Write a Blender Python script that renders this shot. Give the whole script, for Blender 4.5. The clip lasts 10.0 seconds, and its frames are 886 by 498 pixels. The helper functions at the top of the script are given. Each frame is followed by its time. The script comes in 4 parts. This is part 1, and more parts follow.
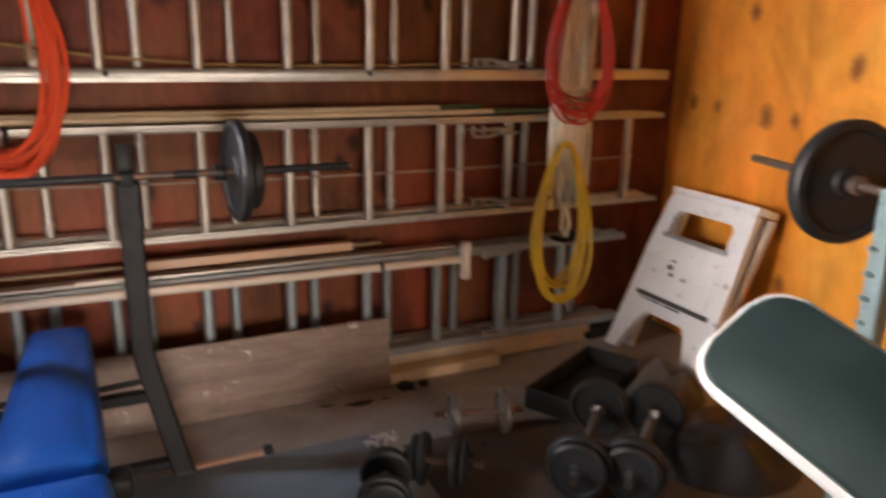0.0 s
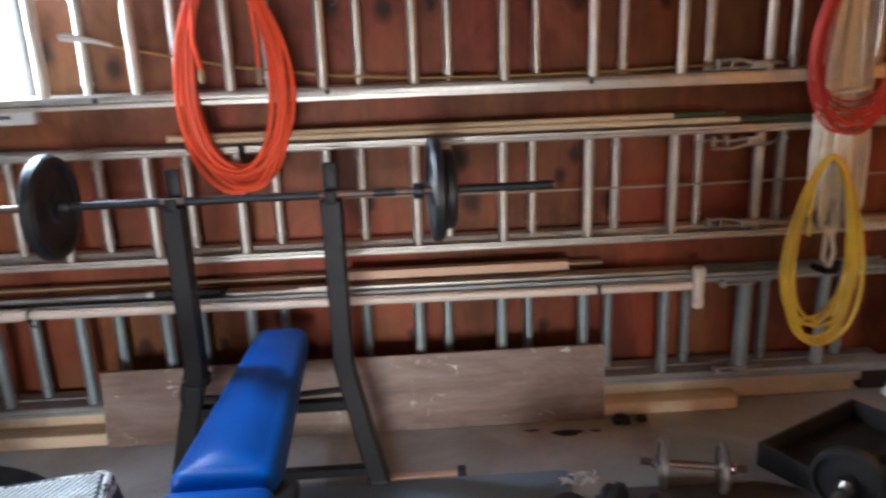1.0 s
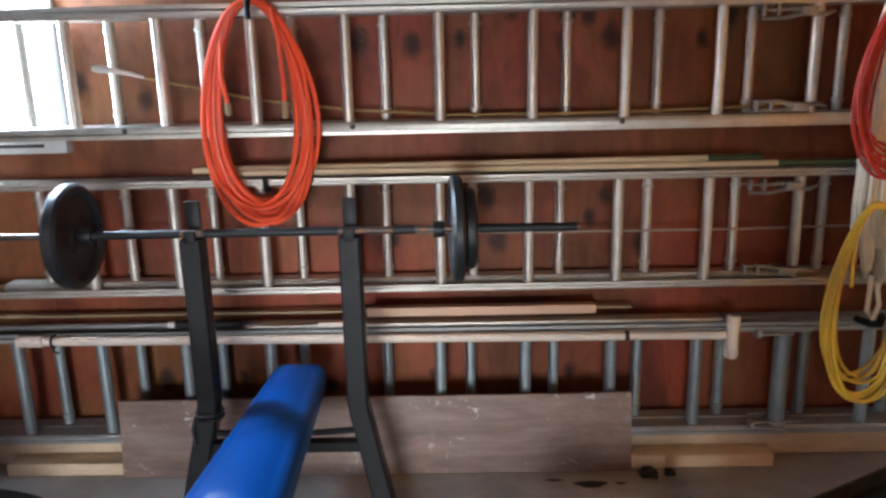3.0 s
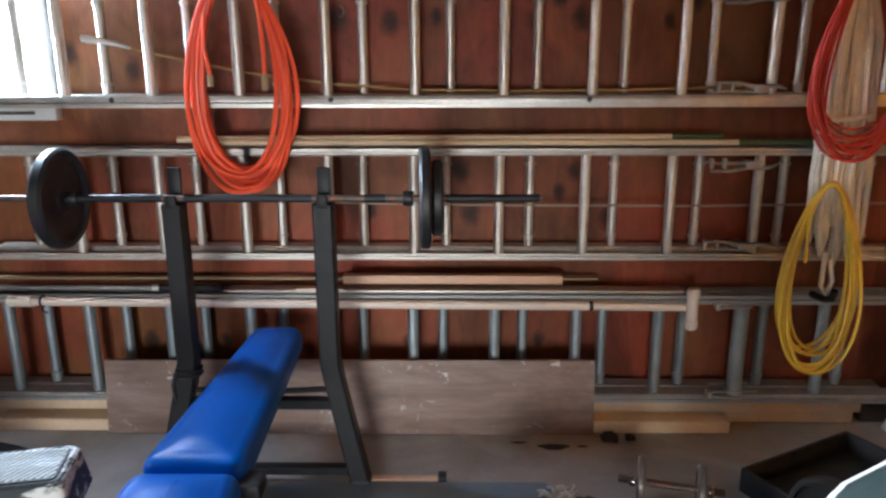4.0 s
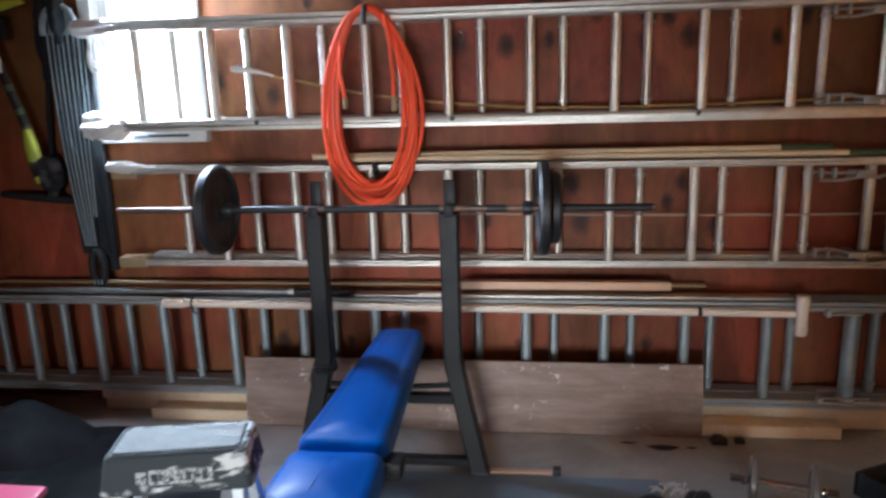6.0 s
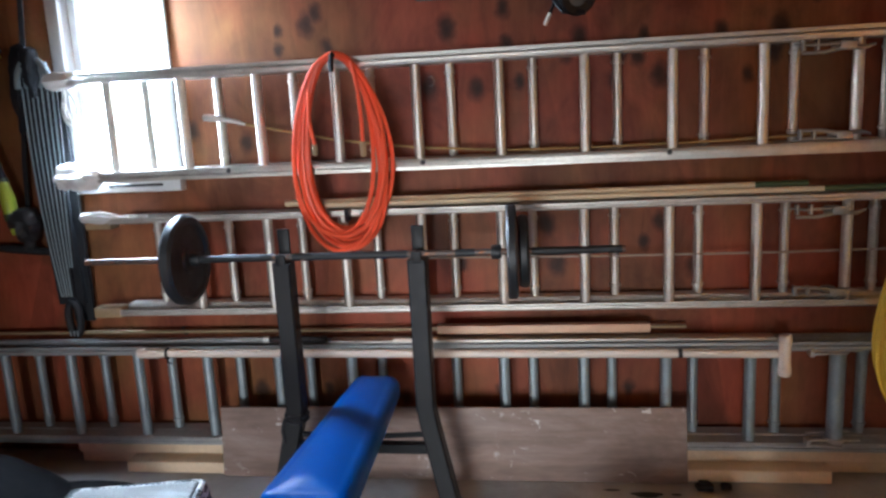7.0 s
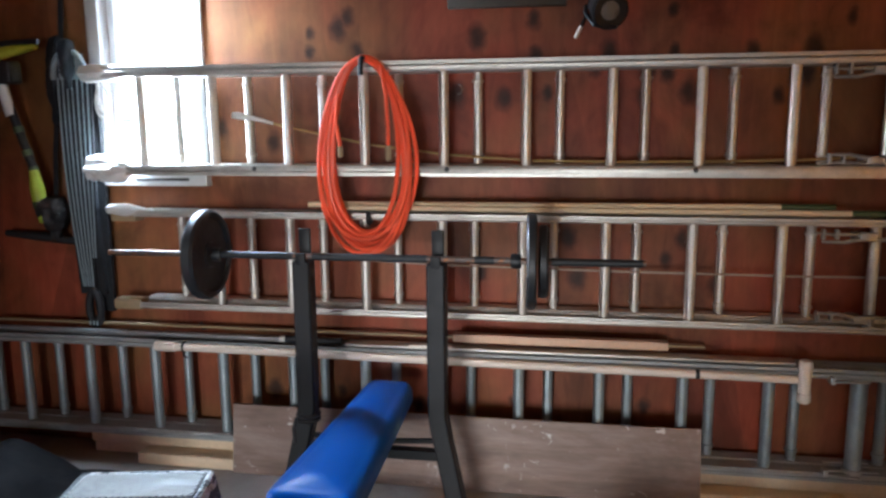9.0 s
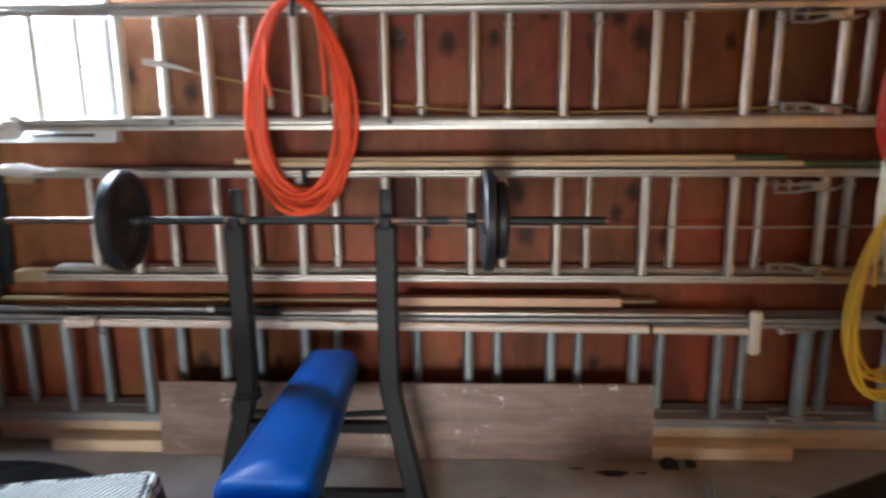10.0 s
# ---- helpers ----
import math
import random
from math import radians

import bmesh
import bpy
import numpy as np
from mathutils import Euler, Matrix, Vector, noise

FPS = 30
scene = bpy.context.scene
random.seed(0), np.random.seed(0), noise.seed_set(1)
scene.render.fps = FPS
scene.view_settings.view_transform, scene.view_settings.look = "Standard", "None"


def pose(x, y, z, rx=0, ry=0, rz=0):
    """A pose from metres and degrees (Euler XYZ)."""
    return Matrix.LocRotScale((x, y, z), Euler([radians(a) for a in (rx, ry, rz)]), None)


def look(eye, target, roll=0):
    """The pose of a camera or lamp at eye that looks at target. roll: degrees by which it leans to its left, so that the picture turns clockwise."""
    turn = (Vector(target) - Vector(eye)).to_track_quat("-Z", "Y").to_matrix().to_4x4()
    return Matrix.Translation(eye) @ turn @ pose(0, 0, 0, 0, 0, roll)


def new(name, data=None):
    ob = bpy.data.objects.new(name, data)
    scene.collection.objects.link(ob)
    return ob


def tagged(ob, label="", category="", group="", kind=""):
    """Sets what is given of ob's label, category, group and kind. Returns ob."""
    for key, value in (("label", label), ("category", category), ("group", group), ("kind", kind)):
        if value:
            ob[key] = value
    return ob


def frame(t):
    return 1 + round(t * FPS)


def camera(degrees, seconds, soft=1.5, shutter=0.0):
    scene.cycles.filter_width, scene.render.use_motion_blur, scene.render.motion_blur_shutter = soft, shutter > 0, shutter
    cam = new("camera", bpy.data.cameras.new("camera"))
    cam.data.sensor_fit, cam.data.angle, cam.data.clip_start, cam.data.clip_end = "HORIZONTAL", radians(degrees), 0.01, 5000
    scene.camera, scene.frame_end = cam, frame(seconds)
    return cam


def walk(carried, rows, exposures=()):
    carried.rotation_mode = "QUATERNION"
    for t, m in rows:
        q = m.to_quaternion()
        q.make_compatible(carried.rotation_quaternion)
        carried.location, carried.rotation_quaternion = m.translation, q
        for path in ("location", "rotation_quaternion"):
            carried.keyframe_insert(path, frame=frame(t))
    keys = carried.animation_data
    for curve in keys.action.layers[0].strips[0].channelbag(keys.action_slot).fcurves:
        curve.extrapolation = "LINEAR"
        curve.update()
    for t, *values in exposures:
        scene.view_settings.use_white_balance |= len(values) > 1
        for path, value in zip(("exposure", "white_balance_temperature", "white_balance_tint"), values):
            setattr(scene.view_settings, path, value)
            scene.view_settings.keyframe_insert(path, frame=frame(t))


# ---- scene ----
cam = camera(61.1, 10.0, soft=2.6, shutter=0.6)
PATH = [
    (0, (0.082, -0.09, 1.376), (0.9, 1.653, 0.833), 1.2),
    (0.5, (0.275, -0.054, 1.359), (0.727, 1.836, 0.887), -0.8),
    (1, (0.389, 0.021, 1.438), (0.473, 1.937, 0.87), -2.1),
    (1.5, (0.454, 0.044, 1.409), (0.395, 1.979, 0.91), -2.7),
    (2, (0.336, 0.114, 1.427), (0.42, 2.038, 0.886), -0.2),
    (2.2, (0.346, 0.116, 1.386), (0.357, 2.05, 0.877), -1.1),
    (3.3, (0.506, 0.044, 1.456), (0.474, 1.985, 0.974), -1.3),
    (3.5, (0.526, 0.016, 1.437), (0.503, 1.953, 0.94), -1.0),
    (4, (0.564, -0.037, 1.427), (0.531, 1.892, 0.9), -0.2),
    (4.5, (0.491, -0.112, 1.433), (0.458, 1.833, 0.973), -0.7),
    (5, (0.424, -0.217, 1.431), (0.309, 1.699, 0.871), -0.1),
    (5.5, (0.415, -0.254, 1.432), (0.335, 1.675, 0.911), -0.3),
    (6, (0.461, -0.235, 1.442), (0.204, 1.69, 0.963), -1.8),
    (6.2, (0.537, -0.208, 1.47), (0.306, 1.723, 1.003), -1.0),
    (7.5, (0.596, -0.175, 1.443), (0.29, 1.769, 1.09), -4.1),
    (8, (0.562, -0.191, 1.433), (0.26, 1.752, 1.066), -2.4),
    (8.5, (0.569, -0.18, 1.43), (0.29, 1.761, 1.035), -3.4),
    (9, (0.595, -0.179, 1.429), (0.259, 1.762, 1.087), -0.5),
    (9.5, (0.59, -0.114, 1.45), (0.243, 1.807, 1.013), 0.1),
    (10, (0.434, -0.014, 1.435), (0.346, 1.925, 0.955), -0.5),
]
walk(cam, [(t, look(eye, target, roll)) for t, eye, target, roll in PATH], exposures=[(0.0, -0.1, 7000, 20), (0.5, 0.11, 6350, 16), (1.2, 0.29, 5600, 11), (2.0, 0.3, 5480, 10), (3.5, 0.24, 5620, 10), (5.0, 0.15, 5660, 10), (6.2, 0.2, 5500, 10), (7.3, 0.22, 5480, 10), (9.0, 0.19, 5600, 10), (10.0, 0.2, 5880, 10)])

# ---- world, sun, large lights ----
world = bpy.data.worlds.new("world")
scene.world = world
world.use_nodes = True
wn = world.node_tree.nodes
sky = wn.new("ShaderNodeTexSky")
sky.sky_type = "NISHITA"
sky.sun_disc = False
sky.sun_elevation = radians(42)
sky.sun_rotation = radians(200)
world.node_tree.links.new(sky.outputs[0], wn["Background"].inputs[0])
wn["Background"].inputs[1].default_value = 0.12

sun = new("sun", bpy.data.lights.new("sun", "SUN"))
sun.data.energy, sun.data.angle, sun.data.color = 3.0, radians(0.6), (1.0, 0.94, 0.84)
sun.matrix_world = look((4, -9, 9), (0, 0, 0))


def area(name, eye, target, width, height, watts, colour):
    lamp = new(name, bpy.data.lights.new(name, "AREA"))
    lamp.data.shape, lamp.data.size, lamp.data.size_y = "RECTANGLE", width, height
    lamp.data.energy, lamp.data.color = watts, colour
    lamp.matrix_world = look(eye, target)
    return lamp


# Added light from an unseen, assumed west opening, narrowed onto the east wall.
side = area("side_window_daylight", (-2.62, 1.05, 1.50), (2.6, 1.20, 0.95), 1.0, 0.9, 19, (1.0, 0.94, 0.86))
side.data.spread = radians(44)
# Added light from behind the camera, narrowed onto the back wall's lower middle.
south = area("garage_door_daylight", (-0.18, -2.95, 0.66), (-0.10, 2.6, 0.34), 1.4, 1.15, 9.5, (1.0, 0.94, 0.84))
south.data.spread = radians(38)
area("window_daylight", (-1.14, 2.73, 1.62), (2.0, 1.1, 0.1), 0.34, 0.76, 118, (0.80, 0.91, 1.0))


# ---- materials ----
def material(name, rough=0.6, metal=0.0, coat=0.0):
    m = bpy.data.materials.new(name)
    m.use_nodes = True
    b = m.node_tree.nodes["Principled BSDF"]
    b.inputs["Roughness"].default_value = rough
    b.inputs["Metallic"].default_value = metal
    b.inputs["Coat Weight"].default_value = coat
    return m, m.node_tree, b


def node(tree, kind, **values):
    n = tree.nodes.new(kind)
    for key, value in values.items():
        n.inputs[key].default_value = value
    return n


def coords(tree, scale=(1, 1, 1)):
    n = tree.nodes.new("ShaderNodeTexCoord")
    mp = node(tree, "ShaderNodeMapping", Scale=scale)
    tree.links.new(n.outputs["Object"], mp.inputs[0])
    return mp.outputs[0]


def ramp(tree, fac, stops):
    r = tree.nodes.new("ShaderNodeValToRGB")
    while len(r.color_ramp.elements) < len(stops):
        r.color_ramp.elements.new(0.5)
    for e, (p, c) in zip(r.color_ramp.elements, stops):
        e.position, e.color = p, (*c, 1) if len(c) == 3 else c
    tree.links.new(fac, r.inputs[0])
    return r.outputs[0]


def mixed(tree, fac, a, b, blend="MIX"):
    n = tree.nodes.new("ShaderNodeMix")
    n.data_type, n.blend_type = "RGBA", blend
    for socket, v in ((0, fac), (6, a), (7, b)):
        if isinstance(v, bpy.types.NodeSocket):
            tree.links.new(v, n.inputs[socket])
        elif isinstance(v, tuple):
            n.inputs[socket].default_value = (*v, 1)
        else:
            n.inputs[socket].default_value = v
    return n.outputs[2]


def noisy(tree, vec, scale, detail=4.0, rough=0.6, distortion=0.0):
    n = node(tree, "ShaderNodeTexNoise", Scale=scale, Detail=detail, Roughness=rough, Distortion=distortion)
    tree.links.new(vec, n.inputs["Vector"])
    return n.outputs[0]


def bumped(tree, b, height, strength, distance=0.002):
    n = node(tree, "ShaderNodeBump", Strength=strength, Distance=distance)
    tree.links.new(height, n.inputs["Height"])
    tree.links.new(n.outputs[0], b.inputs["Normal"])


def plain(name, colour, rough=0.5, metal=0.0, vary=0.25, scale=9.0, bump=0.1, fine=90.0, coat=0.0, worn=None, worn_from=0.62):
    """A surface with broad and fine variation; worn: colour of scattered wear."""
    m, t, b = material(name, rough, metal, coat)
    v = coords(t)
    broad, small = noisy(t, v, scale), noisy(t, v, fine, 3.0)
    dark = tuple(c * (1 - vary) for c in colour)
    light = tuple(min(1.0, c * (1 + vary)) for c in colour)
    col = ramp(t, broad, [(0.3, dark), (0.7, light)])
    col = mixed(t, 0.35, col, ramp(t, small, [(0.3, dark), (0.7, light)]))
    if worn:
        spots = ramp(t, noisy(t, v, scale * 3.3, 6.0, 0.7, 0.4), [(worn_from, (0, 0, 0)), (worn_from + 0.05, (1, 1, 1))])
        col = mixed(t, spots, col, worn)
    t.links.new(col, b.inputs["Base Color"])
    r = ramp(t, broad, [(0.25, (rough * 0.75,) * 3), (0.75, (min(1, rough * 1.25),) * 3)])
    t.links.new(r, b.inputs["Roughness"])
    bumped(t, b, small, bump)
    return m


def plywood(name, dark, mid, light, knots, across, knot_colour, rough=0.55):
    """Plywood with upright grain; knots: (along, height) of each; across: the axis along the wall, 0 or 1."""
    m, t, b = material(name, rough)
    t0 = t.nodes.new("ShaderNodeTexCoord").outputs["Object"]
    warp = node(t, "ShaderNodeTexNoise", Scale=2.2, Detail=3.0)
    t.links.new(t0, warp.inputs["Vector"])
    off = t.nodes.new("ShaderNodeVectorMath")
    off.operation = "SCALE"
    off.inputs[3].default_value = 0.10
    t.links.new(warp.outputs["Color"], off.inputs[0])
    add = t.nodes.new("ShaderNodeVectorMath")
    t.links.new(t0, add.inputs[0])
    t.links.new(off.outputs[0], add.inputs[1])
    mp = node(t, "ShaderNodeMapping", Scale=(1, 1, 0.09))
    t.links.new(add.outputs[0], mp.inputs[0])
    grain = noisy(t, mp.outputs[0], 19.0, 8.0, 0.62, 0.9)
    broad = noisy(t, coords(t, (1, 1, 0.55)), 4.2, 4.0)
    col = ramp(t, grain, [(0.28, dark), (0.52, mid), (0.75, light)])
    col = mixed(t, 0.62, col, ramp(t, broad, [(0.3, dark), (0.5, mid), (0.72, light)]))
    hue = ramp(t, noisy(t, coords(t, (1.0, 1.0, 0.8)), 1.7, 3.0), [(0.34, (0.82, 1.06, 0.72)), (0.48, (1.02, 1.02, 0.86)), (0.62, (1.24, 0.84, 0.86))])
    col = mixed(t, 1.0 if across == 0 else 0.35, col, hue, "MULTIPLY")
    mp2 = node(t, "ShaderNodeMapping", Scale=(1, 1, 0.03))
    t.links.new(add.outputs[0], mp2.inputs[0])
    streak = ramp(t, noisy(t, mp2.outputs[0], 11.0, 5.0, 0.7), [(0.56, (1, 1, 1)), (0.74, (0.5, 0.45, 0.42))])
    col = mixed(t, 0.5, col, streak, "MULTIPLY")
    if knots:
        sep = t.nodes.new("ShaderNodeSeparateXYZ")
        wob = t.nodes.new("ShaderNodeVectorMath")
        wob.operation = "SCALE"
        wob.inputs[3].default_value = 0.034
        wn2 = node(t, "ShaderNodeTexNoise", Scale=22.0, Detail=3.0)
        t.links.new(t0, wn2.inputs["Vector"])
        t.links.new(wn2.outputs["Color"], wob.inputs[0])
        add2 = t.nodes.new("ShaderNodeVectorMath")
        t.links.new(t0, add2.inputs[0])
        t.links.new(wob.outputs[0], add2.inputs[1])
        t.links.new(add2.outputs[0], sep.inputs[0])
        flat = t.nodes.new("ShaderNodeCombineXYZ")
        t.links.new(sep.outputs[across], flat.inputs[0])
        t.links.new(sep.outputs[2], flat.inputs[1])
        nearest = None
        for i, (u, w) in enumerate(knots):
            r = 0.027 + 0.019 * ((i * 7) % 5) / 4
            sub = t.nodes.new("ShaderNodeVectorMath")
            sub.operation = "SUBTRACT"
            sub.inputs[1].default_value = (u + 0.017, w + 0.017, 0)
            t.links.new(flat.outputs[0], sub.inputs[0])
            sc = t.nodes.new("ShaderNodeVectorMath")
            sc.operation = "MULTIPLY"
            sc.inputs[1].default_value = (1 / r, 1 / (r * 1.45), 0)
            t.links.new(sub.outputs[0], sc.inputs[0])
            ln = t.nodes.new("ShaderNodeVectorMath")
            ln.operation = "LENGTH"
            t.links.new(sc.outputs[0], ln.inputs[0])
            if nearest is None:
                nearest = ln.outputs["Value"]
            else:
                mn = t.nodes.new("ShaderNodeMath")
                mn.operation = "MINIMUM"
                t.links.new(nearest, mn.inputs[0])
                t.links.new(ln.outputs["Value"], mn.inputs[1])
                nearest = mn.outputs[0]
        k = ramp(t, nearest, [(0.0, (0.95, 0.95, 0.95)), (0.42, (0.8, 0.8, 0.8)), (0.75, (0.36, 0.36, 0.36)), (1.0, (0, 0, 0))])
        col = mixed(t, k, col, knot_colour)
    strip = node(t, "ShaderNodeMapping", Scale=(5.2, 5.2, 0.7))
    t.links.new(t0, strip.inputs[0])
    vor = node(t, "ShaderNodeTexVoronoi", Scale=1.0, Randomness=0.9)
    t.links.new(strip.outputs[0], vor.inputs["Vector"])
    sepc = t.nodes.new("ShaderNodeSeparateColor")
    t.links.new(vor.outputs["Color"], sepc.inputs[0])
    tone = ramp(t, sepc.outputs[0], [(0.0, (0.72, 0.70, 0.68)), (0.6, (1.0, 1.0, 1.0)), (1.0, (1.22, 1.08, 1.0))])
    soft = noisy(t, coords(t, (1, 1, 0.5)), 2.4, 2.0)
    col = mixed(t, ramp(t, soft, [(0.35, (0.25,) * 3), (0.65, (0.85,) * 3)]), col, mixed(t, 1.0, col, tone, "MULTIPLY"))
    smoke = noisy(t, coords(t, (1, 1, 0.7)), 3.1, 5.0, 0.65, 0.8)
    col = mixed(t, 1.0 if across == 0 else 0.55, col, ramp(t, smoke, [(0.34, (0.62, 0.60, 0.58)), (0.50, (1, 1, 1)), (0.68, (1.22, 1.20, 1.16))]), "MULTIPLY")
    t.links.new(col, b.inputs["Base Color"])
    b.inputs["Specular IOR Level"].default_value = 0.25
    bumped(t, b, grain, 0.25, 0.002)
    return m


BACK_KNOTS = [(-.43, 1.76), (-.28, 1.82), (-.32, 1.78), (-.24, 1.69), (.33, 1.50), (.50, 1.52), (.93, 1.59), (1.01, 1.52), (.67, 1.61), (.86, 1.60),
              (.94, 1.81), (1.01, .97), (.62, .81), (.89, .30), (-.65, .29), (-.35, .29), (-.83, 1.40), (.58, .97), (.95, .89), (1.14, .79),
              (.38, .29), (-.02, .25), (.15, 1.52), (.24, .82), (-.6, 1.34), (-.44, 1.69), (.44, 1.79), (.23, 1.73), (.45, 1.66), (.72, 1.67), (.95, 1.67), (1.22, 1.66), (1.43, 1.66), (1.32, 1.50), (1.41, 1.58), (1.55, 1.77), (.85, 1.50)]
RIGHT_KNOTS = [(2.45, 1.107), (2.60, 1.114), (2.173, 1.088), (2.03, 1.085), (1.8, 1.30), (1.55, 1.2), (2.3, 1.5), (1.3, 1.45), (2.2, .5), (2.0, .42), (1.0, .9)]

M_WALL = plywood("red_brown_plywood", (0.125, 0.037, 0.018), (0.215, 0.067, 0.032), (0.31, 0.118, 0.058), BACK_KNOTS, 0, (0.022, 0.009, 0.006))
M_RIGHT = plywood("orange_plywood", (0.60, 0.205, 0.026), (0.76, 0.300, 0.042), (0.84, 0.40, 0.085), RIGHT_KNOTS, 1, (0.20, 0.065, 0.018), 0.45)
M_CEIL = plywood("ceiling_wood", (0.10, 0.05, 0.03), (0.17, 0.09, 0.05), (0.24, 0.13, 0.07), [], 0, (0, 0, 0))
M_ALU = plain("brushed_aluminium", (0.56, 0.54, 0.485), 0.44, 0.80, 0.25, 14.0, 0.10, 160.0, worn=(0.28, 0.26, 0.23), worn_from=0.66)
M_ALU_PALE = plain("paint_dusted_aluminium", (0.56, 0.535, 0.48), 0.48, 0.65, 0.25, 12.0, 0.12, 120.0, worn=(0.24, 0.21, 0.18), worn_from=0.66)
M_ALU_DULL = plain("dull_grey_aluminium", (0.40, 0.42, 0.42), 0.42, 0.75, 0.25, 14.0, 0.1, 130.0, worn=(0.2, 0.2, 0.2))
M_RAIL_C = plain("oxidised_grey_rail", (0.34, 0.35, 0.345), 0.58, 0.45, 0.25, 11.0, 0.15, 110.0, worn=(0.20, 0.19, 0.18), worn_from=0.66)
M_RUNG_C = plain("blue_grey_aluminium", (0.33, 0.385, 0.40), 0.46, 0.6, 0.22, 14.0, 0.1, 130.0, worn=(0.24, 0.26, 0.27), worn_from=0.68)
M_LOCK = plain("zinc_steel", (0.50, 0.50, 0.48), 0.42, 0.8, 0.25, 20.0)
M_DARKRUB = plain("black_rubber", (0.013, 0.013, 0.015), 0.65, 0.0, 0.3, 20.0, 0.3)
M_BLACK = plain("black_enamel_steel", (0.007, 0.007, 0.008), 0.5, 0.0, 0.4, 16.0, 0.1, worn=(0.03, 0.027, 0.025), worn_from=0.70)
M_IRON = plain("black_plate_iron", (0.010, 0.012, 0.014), 0.50, 0.0, 0.35, 18.0, 0.35, worn=(0.022, 0.020, 0.018), worn_from=0.64)
M_BAR = plain("rusty_steel_bar", (0.12, 0.10, 0.09), 0.48, 0.6, 0.35, 22.0, 0.2, worn=(0.27, 0.12, 0.06), worn_from=0.52)
M_BLUE = plain("blue_vinyl", (0.002, 0.100, 0.49), 0.38, 0.0, 0.08, 7.0, 0.14, 220.0)
M_GREEN = plain("dark_green_vinyl", (0.015, 0.034, 0.034), 0.55, 0.0, 0.25, 9.0, 0.2, 200.0)
M_WHITE = plain("white_paint", (0.72, 0.74, 0.74), 0.45, 0.0, 0.08, 8.0, 0.1)
M_SCUFF = plain("scuffed_white_plastic", (0.74, 0.77, 0.79), 0.5, 0.0, 0.08, 7.0, 0.15, worn=(0.20, 0.21, 0.21), worn_from=0.61)
M_PVC = plain("cream_pvc", (0.74, 0.65, 0.55), 0.45, 0.0, 0.08, 7.0, 0.08, worn=(0.50, 0.40, 0.31), worn_from=0.68)
M_ORANGE = plain("orange_vinyl_cord", (0.95, 0.115, 0.040), 0.4, 0.0, 0.08, 12.0, 0.05)
M_RED = plain("red_vinyl_cord", (0.50, 0.04, 0.024), 0.45, 0.0, 0.15, 12.0, 0.05)
M_YELLOW = plain("yellow_vinyl_cord", (0.66, 0.43, 0.03), 0.45, 0.0, 0.15, 12.0, 0.05)
M_ROPE = plain("off_white_rope", (0.80, 0.78, 0.66), 0.8, 0.0, 0.12, 30.0, 0.6, 260.0)
M_TWINE = plain("straw_coloured_rope", (0.36, 0.235, 0.085), 0.85, 0.0, 0.25, 30.0, 0.5)
M_GREYROPE = plain("grey_rope", (0.34, 0.27, 0.21), 0.85, 0.0, 0.25, 30.0, 0.5)
M_LUMBER = plain("pine_lumber", (0.74, 0.585, 0.40), 0.65, 0.0, 0.15, 7.0, 0.25, 60.0)
M_POLE = plain("pale_wood_pole", (0.66, 0.52, 0.33), 0.55, 0.0, 0.14, 9.0, 0.15)
M_LATH = plain("pinkish_wood_lath", (0.66, 0.44, 0.30), 0.6, 0.0, 0.15, 9.0, 0.2)
M_GREENEND = plain("dark_green_paint", (0.05, 0.075, 0.03), 0.5, 0.0, 0.3, 16.0)
M_MAT = plain("grey_blue_rubber_mat", (0.16, 0.225, 0.29), 0.38, 0.0, 0.2, 5.0, 0.25, 160.0, worn=(0.17, 0.19, 0.20), worn_from=0.72)
M_PLASTIC = plain("translucent_white_plastic", (0.78, 0.79, 0.76), 0.35, 0.0, 0.06, 10.0, 0.2)
M_TAPE = plain("yellowed_tape", (0.34, 0.25, 0.14), 0.6, 0.0, 0.2, 14.0, 0.2)
M_PINK = plain("pink_plastic", (0.80, 0.13, 0.25), 0.35, 0.0, 0.06, 8.0, 0.05)
M_TRIM_GREEN = plain("lime_green_plastic", (0.42, 0.50, 0.04), 0.4, 0.0, 0.15, 16.0, 0.1)
M_STEELBLUE = plain("grey_blue_steel", (0.20, 0.29, 0.31), 0.4, 0.3, 0.2, 16.0, 0.1)
M_CHROME = plain("chrome", (0.75, 0.75, 0.75), 0.16, 1.0, 0.1, 20.0, 0.05)
M_STRIPE = plain("white_stripe_webbing", (0.27, 0.34, 0.37), 0.7, 0.0, 0.1, 20.0, 0.2)
# Dark cloth colour, also of the sheet that paints the left floor's shade.
M_DARKCLOTH_SHADE = plain("dark_cloth_and_floor_shade", (0.009, 0.011, 0.014), 0.8, 0.0, 0.3, 9.0, 0.4, 60.0)
M_GREYCLOTH = plain("grey_cloth", (0.10, 0.095, 0.09), 0.8, 0.0, 0.2, 12.0, 0.4, 80.0)
M_DULLPLATE = plain("dull_grey_plate", (0.16, 0.14, 0.125), 0.4, 0.5, 0.25, 18.0, 0.2)
M_LOCKDULL = plain("grey_zinc", (0.34, 0.34, 0.32), 0.5, 0.7, 0.25, 20.0)
M_BLACKMAT = plain("dirty_black_rubber", (0.075, 0.062, 0.055), 0.34, 0.0, 0.4, 6.0, 0.3, 110.0, worn=(0.10, 0.085, 0.07), worn_from=0.66)
M_LENS = plain("frosted_lens", (0.13, 0.13, 0.12), 0.3, 0.0, 0.1)
# Dark colour of lettering and small marks, also of the stool slot's painted shade.
M_INK_SHADE = plain("dark_marks_and_slot_shade", (0.05, 0.05, 0.05), 0.6, 0.0, 0.2)
